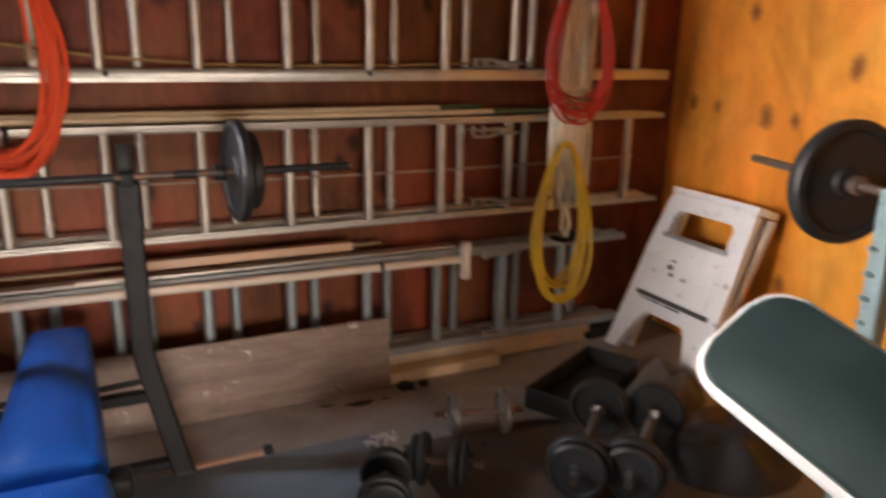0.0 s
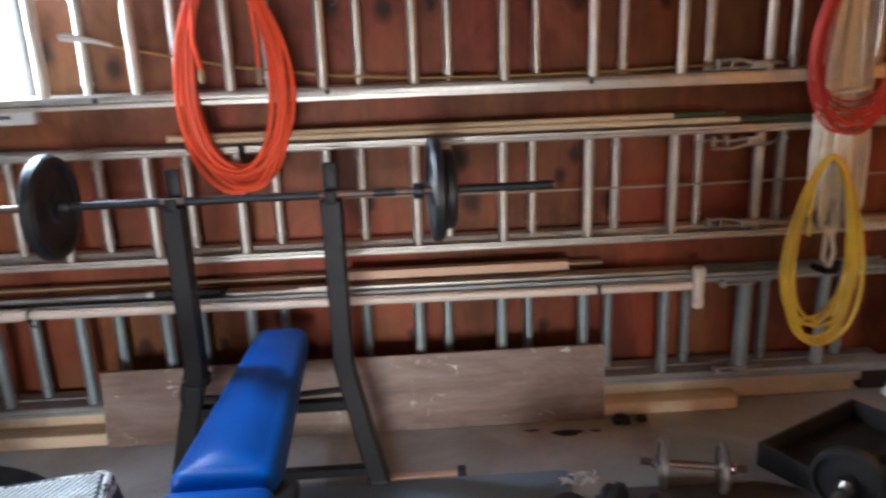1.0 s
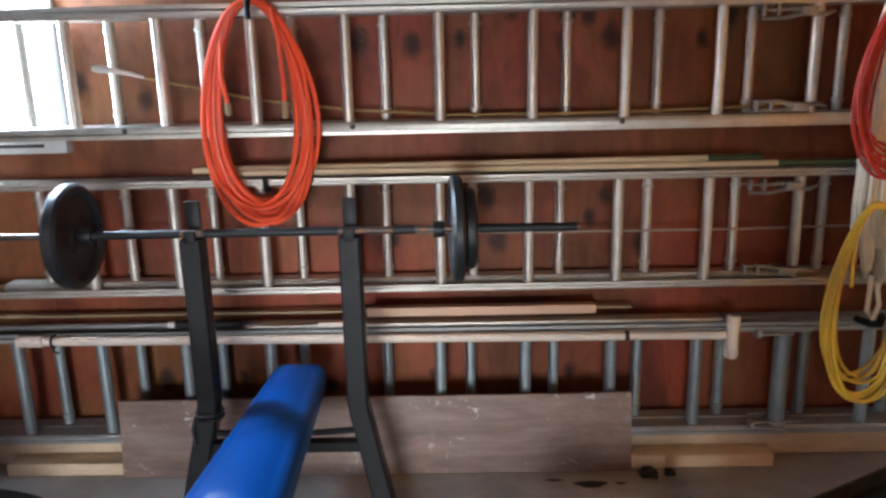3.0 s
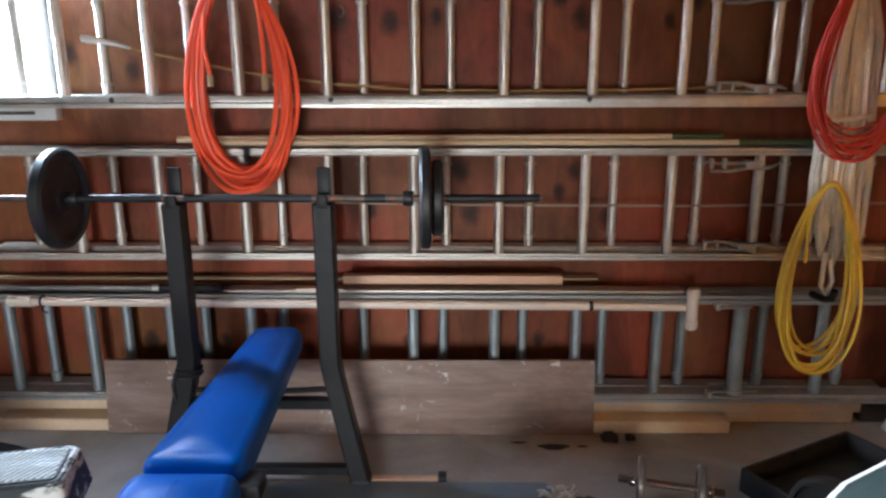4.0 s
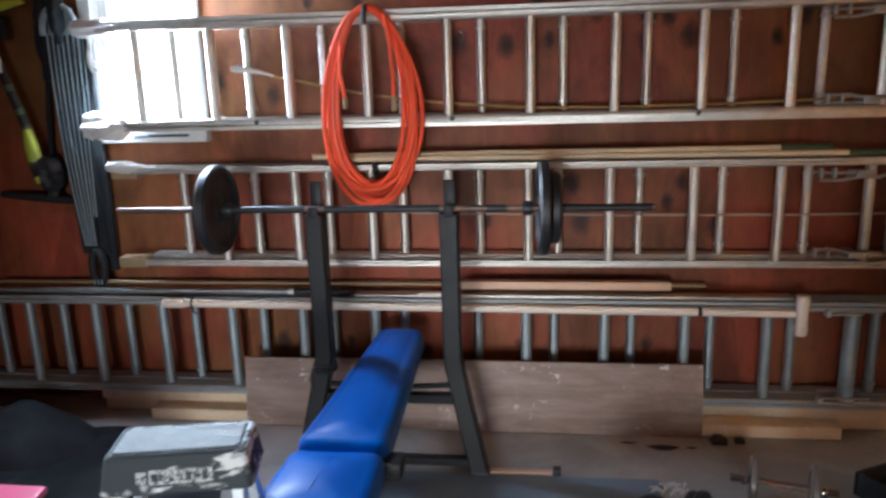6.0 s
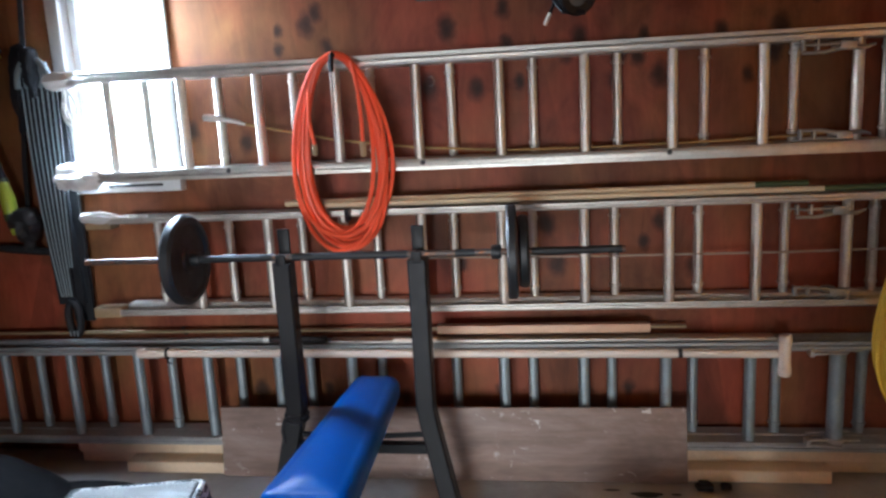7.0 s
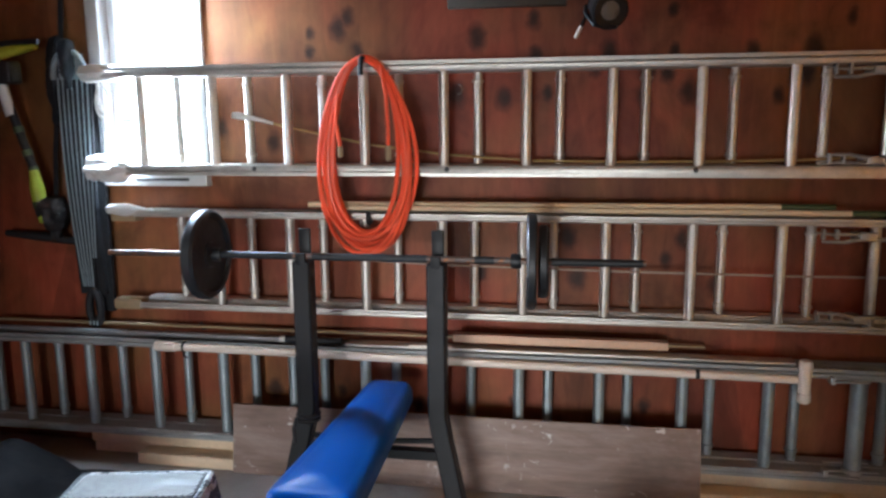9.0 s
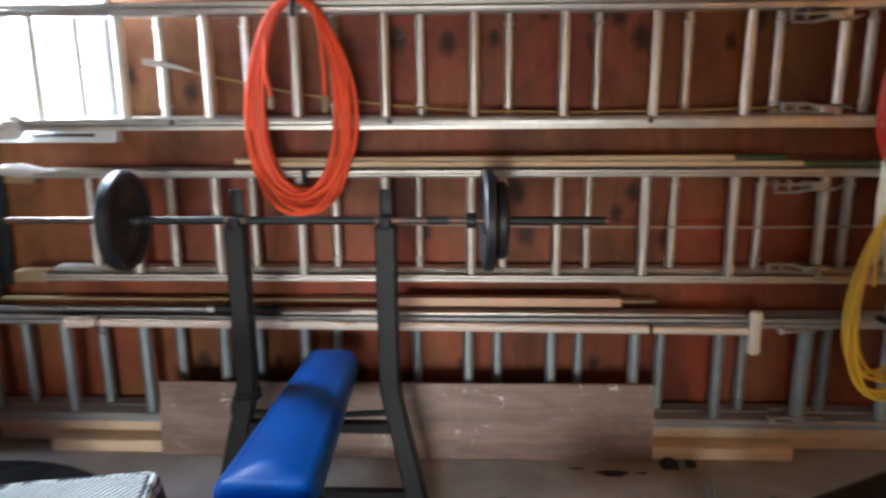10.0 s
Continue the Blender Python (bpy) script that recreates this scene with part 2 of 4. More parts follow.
M_RIB = plain("worn_rib_metal", (0.37, 0.40, 0.395), 0.6, 0.1, 0.25, 22.0, 0.1, worn=(0.36, 0.30, 0.26), worn_from=0.64)
M_STOOLLEG = plain("scratched_pale_aluminium", (0.58, 0.62, 0.63), 0.45, 0.5, 0.15, 12.0, 0.1, 120.0, worn=(0.30, 0.31, 0.31), worn_from=0.68)
M_BATTEN = plain("dark_olive_wood", (0.060, 0.046, 0.032), 0.65, 0.0, 0.3, 9.0, 0.25, 70.0)
M_STOOLPLATE = plain("worn_grey_plate", (0.40, 0.43, 0.43), 0.55, 0.0, 0.3, 40.0, 0.2, worn=(0.04, 0.05, 0.05), worn_from=0.50)


def concrete():
    m, t, b = material("stained_concrete", 0.6)
    v = coords(t)
    broad, mid, fine = noisy(t, v, 1.6, 5.0, 0.6, 0.5), noisy(t, v, 7.0, 6.0, 0.7), noisy(t, v, 120.0, 3.0)
    col = ramp(t, broad, [(0.34, (0.22, 0.20, 0.175)), (0.48, (0.44, 0.425, 0.40)), (0.66, (0.62, 0.61, 0.595))])
    col = mixed(t, 0.4, col, ramp(t, mid, [(0.3, (0.16, 0.135, 0.115)), (0.7, (0.40, 0.36, 0.32))]))
    col = mixed(t, 0.2, col, ramp(t, fine, [(0.3, (0.08, 0.07, 0.06)), (0.7, (0.38, 0.34, 0.30))]))
    t.links.new(col, b.inputs["Base Color"])
    t.links.new(ramp(t, mid, [(0.3, (0.42,) * 3), (0.7, (0.7,) * 3)]), b.inputs["Roughness"])
    bumped(t, b, fine, 0.25)
    return m


def splashed_board():
    m, t, b = material("paint_splashed_brown_board", 0.6)
    v = coords(t, (0.35, 1, 1))
    broad, grain = noisy(t, v, 5.0, 6.0, 0.65, 0.6), noisy(t, coords(t, (0.1, 1, 1)), 60.0, 5.0)
    col = ramp(t, broad, [(0.3, (0.095, 0.062, 0.048)), (0.50, (0.22, 0.152, 0.122)), (0.72, (0.40, 0.325, 0.285))])
    col = mixed(t, 0.3, col, ramp(t, grain, [(0.3, (0.14, 0.09, 0.07)), (0.7, (0.36, 0.255, 0.205))]))
    spots = ramp(t, noisy(t, coords(t, (1.0, 1, 1.2)), 24.0, 4.0, 0.6, 0.9), [(0.615, (0, 0, 0)), (0.67, (0.85,) * 3)])
    zone = ramp(t, noisy(t, coords(t), 3.6, 2.0), [(0.47, (0, 0, 0)), (0.60, (1, 1, 1))])
    both = mixed(t, 1.0, spots, zone, "MULTIPLY")
    col = mixed(t, both, col, (0.70, 0.66, 0.62))
    t.links.new(col, b.inputs["Base Color"])
    bumped(t, b, grain, 0.3)
    return m


def stool_tread():
    m, t, b = material("ribbed_tread_with_paint", 0.5, 0.25)
    v = coords(t)
    paint = noisy(t, v, 17.0, 6.0, 0.7)
    col = ramp(t, paint, [(0.36, (0.012, 0.014, 0.014)), (0.60, (0.03, 0.034, 0.033)), (0.76, (0.20, 0.21, 0.20))])
    col = mixed(t, ramp(t, noisy(t, v, 9.0, 4.0), [(0.63, (0, 0, 0)), (0.70, (1, 1, 1))]), col, (0.20, 0.13, 0.09))
    t.links.new(col, b.inputs["Base Color"])
    bumped(t, b, paint, 0.3)
    return m


def stool_skirt():
    m, t, b = material("paint_smeared_dark_plastic", 0.7)
    smear = noisy(t, coords(t, (0.45, 0.45, 1.3)), 24.0, 8.0, 0.72, 0.5)
    zone = noisy(t, coords(t), 8.0, 3.0)
    mask = mixed(t, 1.0, ramp(t, smear, [(0.50, (0, 0, 0)), (0.55, (1, 1, 1))]), ramp(t, zone, [(0.45, (0.0,) * 3), (0.53, (1, 1, 1))]), "MULTIPLY")
    col = mixed(t, mask, (0.014, 0.022, 0.026), (0.58, 0.61, 0.60))
    t.links.new(col, b.inputs["Base Color"])
    bumped(t, b, smear, 0.3)
    return m


M_FLOOR, M_BOARD, M_TREAD, M_STOOLSKIRT = concrete(), splashed_board(), stool_tread(), stool_skirt()
M_GLASS, _t, _b = material("window_glass", 0.02)
M_BLUE.node_tree.nodes["Principled BSDF"].inputs["Specular IOR Level"].default_value = 0.22
M_BLACK.node_tree.nodes["Principled BSDF"].inputs["Specular IOR Level"].default_value = 0.3
_b.inputs["Transmission Weight"].default_value = 1.0
_b.inputs["Base Color"].default_value = (0.97, 0.98, 0.98, 1)
M_OUT, _t, _b = material("bright_overcast_outside", 1.0)
_b.inputs["Emission Color"].default_value = (0.94, 0.97, 1.0, 1)
_b.inputs["Emission Strength"].default_value = 6.0
_b.inputs["Base Color"].default_value = (0.8, 0.8, 0.8, 1)


# ---- mesh helpers ----
def mesh(name, bm, mat, smooth=False):
    me = bpy.data.meshes.new(name)
    bmesh.ops.recalc_face_normals(bm, faces=bm.faces)
    bm.to_mesh(me)
    bm.free()
    if smooth:
        me.polygons.foreach_set("use_smooth", [True] * len(me.polygons))
        me.set_sharp_from_angle(angle=radians(38))
    me.materials.append(mat)
    return me


def part(name, bm, mat, parent=None, label="", smooth=True):
    ob = new(name, mesh(name, bm, mat, smooth))
    if parent:
        ob.parent = parent
        ob.matrix_parent_inverse = parent.matrix_basis.inverted()
    return tagged(ob, label)


def sharing(name, me, m, parent):
    ob = new(name, me)
    ob.parent = parent
    ob.matrix_parent_inverse = parent.matrix_basis.inverted()
    ob.matrix_basis = m
    return ob


def thing(name, at, label, category, group=""):
    ob = new(name)
    ob.empty_display_size = 0.1
    ob.matrix_basis = Matrix.Translation(at)
    return tagged(ob, label, category, group)


def box(bm, lo, hi, bevel=0.0, m=None, seg=2):
    c, s = [(a + b) / 2 for a, b in zip(lo, hi)], [abs(b - a) for a, b in zip(lo, hi)]
    mat = Matrix.LocRotScale(c, None, s)
    made = bmesh.ops.create_cube(bm, size=1.0, matrix=(m @ mat) if m else mat)
    if bevel:
        vs = set(made["verts"])
        es = [e for e in bm.edges if e.verts[0] in vs and e.verts[1] in vs]
        bmesh.ops.bevel(bm, geom=es, offset=bevel, segments=seg, profile=0.5, affect="EDGES")
    return bm


def boxed(lo, hi, bevel=0.0, m=None, seg=2):
    return box(bmesh.new(), lo, hi, bevel, m, seg)


def sweep(bm, pts, r, seg=8, closed=False, radii=None, cap=True, square=False):
    """A round (or square) tube along points."""
    pts = [Vector(p) for p in pts]
    n = len(pts)
    rings, prev = [], None
    for i, p in enumerate(pts):
        a = pts[(i - 1) % n] if closed or i else p
        b = pts[(i + 1) % n] if closed or i < n - 1 else p
        d = (b - a).normalized()
        if prev is None:
            ref = Vector((0, 0, 1)) if abs(d.z) < 0.9 else Vector((0, 1, 0))
            u = d.cross(ref).normalized()
        else:
            u = (prev - d * prev.dot(d)).normalized()
        prev = u
        w = d.cross(u)
        rr = radii[i] if radii else r
        if square:
            ring = [bm.verts.new(p + u * sx * rr + w * sy * rr) for sx, sy in ((1, .82), (.82, 1), (-.82, 1), (-1, .82), (-1, -.82), (-.82, -1), (.82, -1), (1, -.82))]
        else:
            ring = [bm.verts.new(p + (u * math.cos(k * 2 * math.pi / seg) + w * math.sin(k * 2 * math.pi / seg)) * rr) for k in range(seg)]
        rings.append(ring)
    k = len(rings[0])
    for i in range(n if closed else n - 1):
        a, b = rings[i], rings[(i + 1) % n]
        for j in range(k):
            bm.faces.new((a[j], a[(j + 1) % k], b[(j + 1) % k], b[j]))
    if cap and not closed:
        bm.faces.new(rings[0])
        bm.faces.new(reversed(rings[-1]))
    return bm


def rod(p0, p1, r, seg=14):
    return sweep(bmesh.new(), [p0, p1], r, seg)


def lathe(bm, profile, m, seg=40):
    """profile: (radius, along) pairs turned round local x."""
    rings = []
    for r, a in profile:
        if r < 1e-5:
            rings.append([bm.verts.new(m @ Vector((a, 0, 0)))])
        else:
            rings.append([bm.verts.new(m @ Vector((a, r * math.cos(k * 2 * math.pi / seg), r * math.sin(k * 2 * math.pi / seg)))) for k in range(seg)])
    for a, b in zip(rings, rings[1:]):
        for j in range(seg):
            q = [a[j % len(a)], a[(j + 1) % len(a)], b[(j + 1) % len(b)], b[j % len(b)]]
            q = list(dict.fromkeys(q))
            if len(q) > 2:
                bm.faces.new(q)
    return bm


def prism(bm, outline, depth, m, bevel=0.0):
    """A flat outline (x, y), given depth along z, under m."""
    n = len(outline)
    lo = [bm.verts.new(m @ Vector((x, y, 0))) for x, y in outline]
    hi = [bm.verts.new(m @ Vector((x, y, depth))) for x, y in outline]
    faces = [bm.faces.new(lo), bm.faces.new(hi)]
    for i in range(n):
        faces.append(bm.faces.new((lo[i], lo[(i + 1) % n], hi[(i + 1) % n], hi[i])))
    if bevel:
        es = list({e for f in faces[:2] for e in f.edges})
        bmesh.ops.bevel(bm, geom=es, offset=bevel, segments=3, profile=0.5, affect="EDGES")
    return bm


def rounded(x0, y0, x1, y1, r, n=6):
    out = []
    for cx, cy, a0 in ((x1 - r, y1 - r, 0), (x0 + r, y1 - r, 90), (x0 + r, y0 + r, 180), (x1 - r, y0 + r, 270)):
        out += [(cx + r * math.cos(radians(a0 + 90 * i / n)), cy + r * math.sin(radians(a0 + 90 * i / n))) for i in range(n + 1)]
    return out


def structure(name, bm, mat, label, category):
    return tagged(part(name, bm, mat, None, smooth=False), label, category, kind="structure")


# ---- the large structure ----
X0, X1, Y0, Y1, TOP = -2.6, 2.60, -3.0, 2.74, 2.45
WX0, WX1, WZ0, WZ1 = -1.335, -0.94, 1.225, 2.05
structure("floor", boxed((X0 - .2, Y0 - .2, -0.1), (X1 + .2, Y1 + .2, 0)), M_FLOOR, "bare stained grey-brown concrete garage floor", "floor")
structure("ground", boxed((-60, -60, -0.3), (60, 60, -0.1)), M_FLOOR, "pale concrete ground outside the garage", "ground")
structure("ceiling", boxed((X0 - .2, Y0 - .2, TOP), (X1 + .2, Y1 + .2, TOP + .12)), M_CEIL, "brown wooden garage ceiling", "ceiling")
bm = bmesh.new()
box(bm, (X0, Y1, 0), (WX0, Y1 + .12, TOP))
box(bm, (WX1, Y1, 0), (X1, Y1 + .12, TOP))
box(bm, (WX0, Y1, 0), (WX1, Y1 + .12, WZ0))
box(bm, (WX0, Y1, WZ1), (WX1, Y1 + .12, TOP))
structure("wall_north", bm, M_WALL, "red-brown knotty plywood garage wall with upright grain", "wall")
structure("wall_east", boxed((X1, Y0, 0), (X1 + .12, Y1 + .12, TOP)), M_RIGHT, "orange varnished knotty plywood garage wall", "wall")
# Unseen wall; the opening is added to let the west light in.
bm = bmesh.new()
box(bm, (X0 - .12, Y0, 0), (X0, .5, TOP))
box(bm, (X0 - .12, 1.6, 0), (X0, Y1 + .12, TOP))
box(bm, (X0 - .12, .5, 1.85), (X0, 1.6, TOP))
box(bm, (X0 - .12, .5, 0), (X0, 1.6, 1.0))
# Ledge and stub are added out of view to darken the lower left.
box(bm, (X0, -1.2, 0), (-1.97, 1.715, 1.0))
box(bm, (X0, 1.72, 0), (-1.88, 1.82, TOP))
structure("wall_west", bm, M_WALL, "unseen red-brown plywood wall with an opening, ledge and stub added to shape light", "wall")
# Unseen wall; its low door opening is assumed, to suit the south light.
bm = bmesh.new()
box(bm, (X0, Y0 - .12, 0), (-0.6, Y0, TOP))
box(bm, (2.45, Y0 - .12, 0), (X1, Y0, TOP))
box(bm, (-0.6, Y0 - .12, 1.30), (2.45, Y0, TOP))
structure("wall_south", bm, M_WALL, "unseen red-brown plywood wall with a low door opening added for the south light", "wall")

window = tagged(thing("window_1", (WX0, Y1, WZ0), "white-framed garage window bright with daylight", "window"), kind="structure")
FR = 0.055
for lo, hi in (((WX0 - FR, Y1 - .018, WZ0 - .01), (WX0, Y1 + .05, WZ1 + FR)), ((WX1, Y1 - .018, WZ0 - .01), (WX1 + FR, Y1 + .05, WZ1 + FR)),
               ((WX0, Y1 - .018, WZ1), (WX1, Y1 + .05, WZ1 + FR))):
    part("window_frame", boxed(lo, hi, .004), M_WHITE, window)
part("window_sill", boxed((WX0 - FR, Y1 - .045, WZ0 - .062), (WX1 + FR, Y1 + .06, WZ0 - .01), .005), M_WHITE, window, "white painted sill")
bm = bmesh.new()
box(bm, (WX0, Y1 + .05, WZ0 - .01), (WX0 + .03, Y1 + .075, WZ1))
box(bm, (WX1 - .03, Y1 + .05, WZ0 - .01), (WX1, Y1 + .075, WZ1))
box(bm, (WX0 + .03, Y1 + .05, WZ0 - .01), (WX1 - .03, Y1 + .075, WZ0 + .02))
box(bm, (WX0 + .03, Y1 + .05, WZ1 - .03), (WX1 - .03, Y1 + .075, WZ1))
box(bm, (WX0 + .03, Y1 + .052, 1.425), (WX1 - .03, Y1 + .073, 1.443))
part("sash", bm, M_WHITE, window, smooth=False)
pane = part("pane", boxed((WX0 + .03, Y1 + .060, WZ0 + .02), (WX1 - .03, Y1 + .064, WZ1 - .03)), M_GLASS, window, smooth=False)
pane.visible_shadow = False
tagged(part("backdrop", boxed((-3.4, 4.6, -0.1), (1.2, 4.62, 4.2)), M_OUT, None, "overexposed white daylight beyond the window", smooth=False), category="backdrop", kind="structure")
part("latch_strip", boxed((-1.20, 2.688, 1.185), (-0.96, 2.695, 1.197), .002), M_INK_SHADE, window, "thin dark strip on the sill")


# ---- extension ladders on the back wall ----
def channel(x0, x1, y0, y1, zc, h, web_side):
    """A ladder rail along x: a web on the rungs' side, two flanges and a raised bead in front."""
    t, g = 0.004, web_side * h / 2
    outline = [(y0, g), (y1, g), (y1, -g), (y1 - t, -g), (y1 - t, g - web_side * .006), (y0 + t, g - web_side * .006), (y0 + t, -g), (y0, -g),
               (y0, -g * .30), (y0 + .004, -g * .26), (y0 + .004, -g * .10), (y0 - .004, -g * .02), (y0 - .005, g * .5), (y0 - .001, g * .85)]
    m = Matrix(((0, 0, 1, x0), (1, 0, 0, 0), (0, 1, 0, zc), (0, 0, 0, 1)))
    return prism(bmesh.new(), outline, x1 - x0, m)


def rung_mesh(length, r, mat, collar):
    bm = bmesh.new()
    lathe(bm, [(0, 0), (r, 0), (r, length), (0, length)], pose(0, 0, 0, 0, -90, 0), 14)
    if collar:
        for a in (0.03, length - 0.042):
            lathe(bm, [(r, a), (r + .004, a + .002), (r + .004, a + .012), (r, a + .014)], pose(0, 0, 0, 0, -90, 0), 14)
    return mesh("rung", bm, mat, True)


def rung_lock(x, z, up):
    """A cast lock arm with a squared loop at its hook end, and the hinge round the rung."""
    bm = bmesh.new()
    s = 1 if up else -1
    sweep(bm, [(x - .15, 2.57, z + s * .020), (x - .08, 2.566, z + s * .020), (x - .02, 2.568, z + s * .006), (x + .05, 2.572, z + s * .010), (x + .085, 2.58, z)], .006, 8, radii=[.005, .006, .0085, .0075, .004])
    sweep(bm, [(x - .175, 2.575, z - s * .012), (x - .12, 2.57, z - s * .006), (x - .04, 2.57, z - s * .008), (x + .03, 2.575, z - s * .012)], .005, 8, radii=[.003, .005, .006, .004])
    for px in (x - .145, x - .100):
        box(bm, (px - .005, 2.562, z - .012), (px + .005, 2.590, z + .024), .002)
    box(bm, (x - .03, 2.558, z - .013), (x + .022, 2.584, z + .015), .004)
    lathe(bm, [(.019, -.012), (.024, -.012), (.024, .012), (.019, .012), (.019, -.012)], pose(x - .02, 2.608, z, 0, -90, 0), 16)
    return bm


def flat_lock(x, z, up):
    """A lock of bent flat strips that fold past the rung."""
    bm = bmesh.new()
    s = 1 if up else -1
    for y, a, b in ((2.548, (-.105, .004), (.010, -.006 * s)), (2.640, (-.09, .010), (.075, .002)), (2.575, (-.095, .008), (.090, -.004))):
        p, q = Vector((x + a[0], y, z + a[1])), Vector((x + b[0], y + (.03 if b[0] > .05 else .0), z + b[1]))
        m = Matrix.Translation((p + q) / 2) @ pose(0, 0, 0, 0, -math.degrees(math.atan2(q.z - p.z, q.x - p.x)), math.degrees(math.atan2(q.y - p.y, q.x - p.x)))
        box(bm, (-(q - p).length / 2, -.008, -.0025), ((q - p).length / 2, .008, .0025), .001, m)
    box(bm, (x - .115, 2.545, z - .008), (x - .098, 2.585, z + .018), .003)
    lathe(bm, [(.029, -.008), (.036, -.008), (.036, .008), (.029, .008), (.029, -.008)], pose(x, 2.606, z, 0, -90, 0), 18)
    return bm


def ladder(label, z0, z1, x0, x1, bx0, bx1, phase_f, phase_b, mat, rung_mat, fh=.040, rr=.0185, low_web=1):
    root = thing("extension_ladder", ((x0 + x1) / 2, 2.64, z0), label, "ladder", "ladders hung on the wall")
    bh = 0.030
    part("front_rail", channel(x0, x1, 2.575, 2.640, z0, fh, low_web), mat, root)
    part("front_rail", channel(x0, x1, 2.575, 2.640, z1, fh, -1), mat, root)
    part("back_rail", channel(bx0, bx1, 2.645, 2.705, z0 + .006, bh, 1), mat, root)
    part("back_rail", channel(bx0, bx1, 2.645, 2.705, z1 - .006, bh, -1), mat, root)
    foot_z = z0 + low_web * fh / 2 - .002 * low_web
    front = rung_mesh(z1 - fh / 2 + .002 - foot_z, rr, rung_mat, False)
    back = rung_mesh(z1 - z0 - .012 - bh + .004, rr * .9, rung_mat, True)
    k = math.ceil((x0 + .06 - phase_f) / .305)
    while phase_f + k * .305 < x1 - .04:
        sharing("rung", front, pose(phase_f + k * .305, 2.608, foot_z, 0, 0, 23 * k), root)
        k += 1
    k = math.ceil((bx0 + .06 - phase_b) / .305)
    while phase_b + k * .305 < bx1 - .04:
        sharing("rung", back, pose(phase_b + k * .305, 2.675, z0 + .006 + bh / 2 - .002, 0, 0, 31 * k), root)
        k += 1
    for z, up in ((z0 + .040, True), (z1 - .045, False)):
        if rung_mat is M_RUNG_C:
            part("rung_lock", flat_lock(1.625, z - (.018 if up else -.022), up), M_LOCK, root, "zinc-plated strip lock")
        else:
            part("rung_lock", rung_lock(1.60, z, up), M_LOCKDULL, root, "dull cast rung lock")
    return root


lad_a = ladder("long aluminium extension ladder hung sideways on the plywood wall", 1.237, 1.620, -1.25, 2.415, -1.20, 2.40, .425, .545, M_ALU, M_ALU)
lad_b = ladder("paint-marked aluminium extension ladder hung sideways under another", .683, 1.062, -1.15, 2.41, -1.15, 2.38, .415, .530, M_ALU_PALE, M_ALU_PALE, .024, low_web=-1)
lad_c = ladder("dull grey aluminium extension ladder standing on its side on lumber", .126, .520, -2.25, 2.25, -2.2, 2.2, .405, .515, M_RAIL_C, M_RUNG_C, .034, .021)

part("rung_sleeve", rod((1.625, 2.606, .143), (1.625, 2.606, .503), .0285, 18), M_RUNG_C, lad_c, "thicker grey sleeve on one rung")


def crumpled(bm, p0, p1, r, rough, seed, rings=22, seg=26):
    """A wrinkled wrapping between two points."""
    p0, p1 = Vector(p0), Vector(p1)
    d = (p1 - p0).normalized()
    u = d.cross(Vector((0, 0, 1))).normalized()
    w = d.cross(u)
    rr = []
    for i in range(rings):
        f = i / (rings - 1)
        swell = 0.45 + 0.75 * math.sin(math.pi * min(1, f * 1.15 + .08)) ** 0.6 if 0 < i < rings - 1 else 0.25
        ring = []
        for k in range(seg):
            a = k * 2 * math.pi / seg
            q = Vector((math.cos(a) * 1.5 + seed, math.sin(a) * 1.5, f * 3.2 + seed))
            n = 1 + rough * (noise.noise(q) + .55 * abs(noise.noise(q * 2.7)) + .3 * noise.noise(q * 6.1))
            ring.append(bm.verts.new(p0.lerp(p1, f) + (u * math.cos(a) + w * math.sin(a)) * r * swell * n))
        rr.append(ring)
    for a, b in zip(rr, rr[1:]):
        for k in range(seg):
            bm.faces.new((a[k], a[(k + 1) % seg], b[(k + 1) % seg], b[k]))
    bm.faces.new(rr[0])
    bm.faces.new(rr[-1])
    return bm


part("end_wrapping", crumpled(bmesh.new(), (-1.35, 2.59, 1.617), (-1.08, 2.60, 1.622), .027, .5, 2.0), M_PLASTIC, lad_a, "white plastic bag wrapped on the rail end")
part("end_wrapping", crumpled(bmesh.new(), (-1.345, 2.58, 1.247), (-1.11, 2.60, 1.238), .040, .7, 5.0), M_PLASTIC, lad_a, "crumpled white plastic bag wrapped on the rail end")
part("end_wrapping", crumpled(bmesh.new(), (-1.275, 2.585, 1.078), (-1.07, 2.595, 1.074), .018, .4, 8.0), M_PLASTIC, lad_b, "white plastic wrapped on the rail end")
part("end_block", boxed((-1.262, 2.59, 1.028), (-1.15, 2.66, 1.068), .006), M_TAPE, lad_b, "taped pale wooden block")
part("end_block", boxed((-1.275, 2.585, .660), (-1.15, 2.65, .704), .006), M_TAPE, lad_b, "yellowed tape on the rail end")
part("rope_clip", sweep(bmesh.new(), [(-.712, 2.606, 1.449), (-.690, 2.604, 1.447), (-.645, 2.606, 1.440), (-.600, 2.612, 1.430), (-.555, 2.622, 1.416)], .01, 10, radii=[.011, .0135, .010, .007, .0045]), M_PLASTIC, lad_a, "white plastic rope clip")
part("slide_guide", boxed((.035, 2.5655, 1.229), (2.40, 2.5700, 1.249), .0015), M_ALU, lad_a, "brighter sliding rail over the lower rail")
for x in (.137, -.62, 1.02, 1.93):
    part("rail_rivet", lathe(bmesh.new(), [(0, .004), (.008, .003), (.010, 0), (0, 0)], pose(x, 2.5660 if x > 0 else 2.5715, 1.244, 0, 0, -90), 12), M_INK_SHADE, lad_a, "dark rivet")
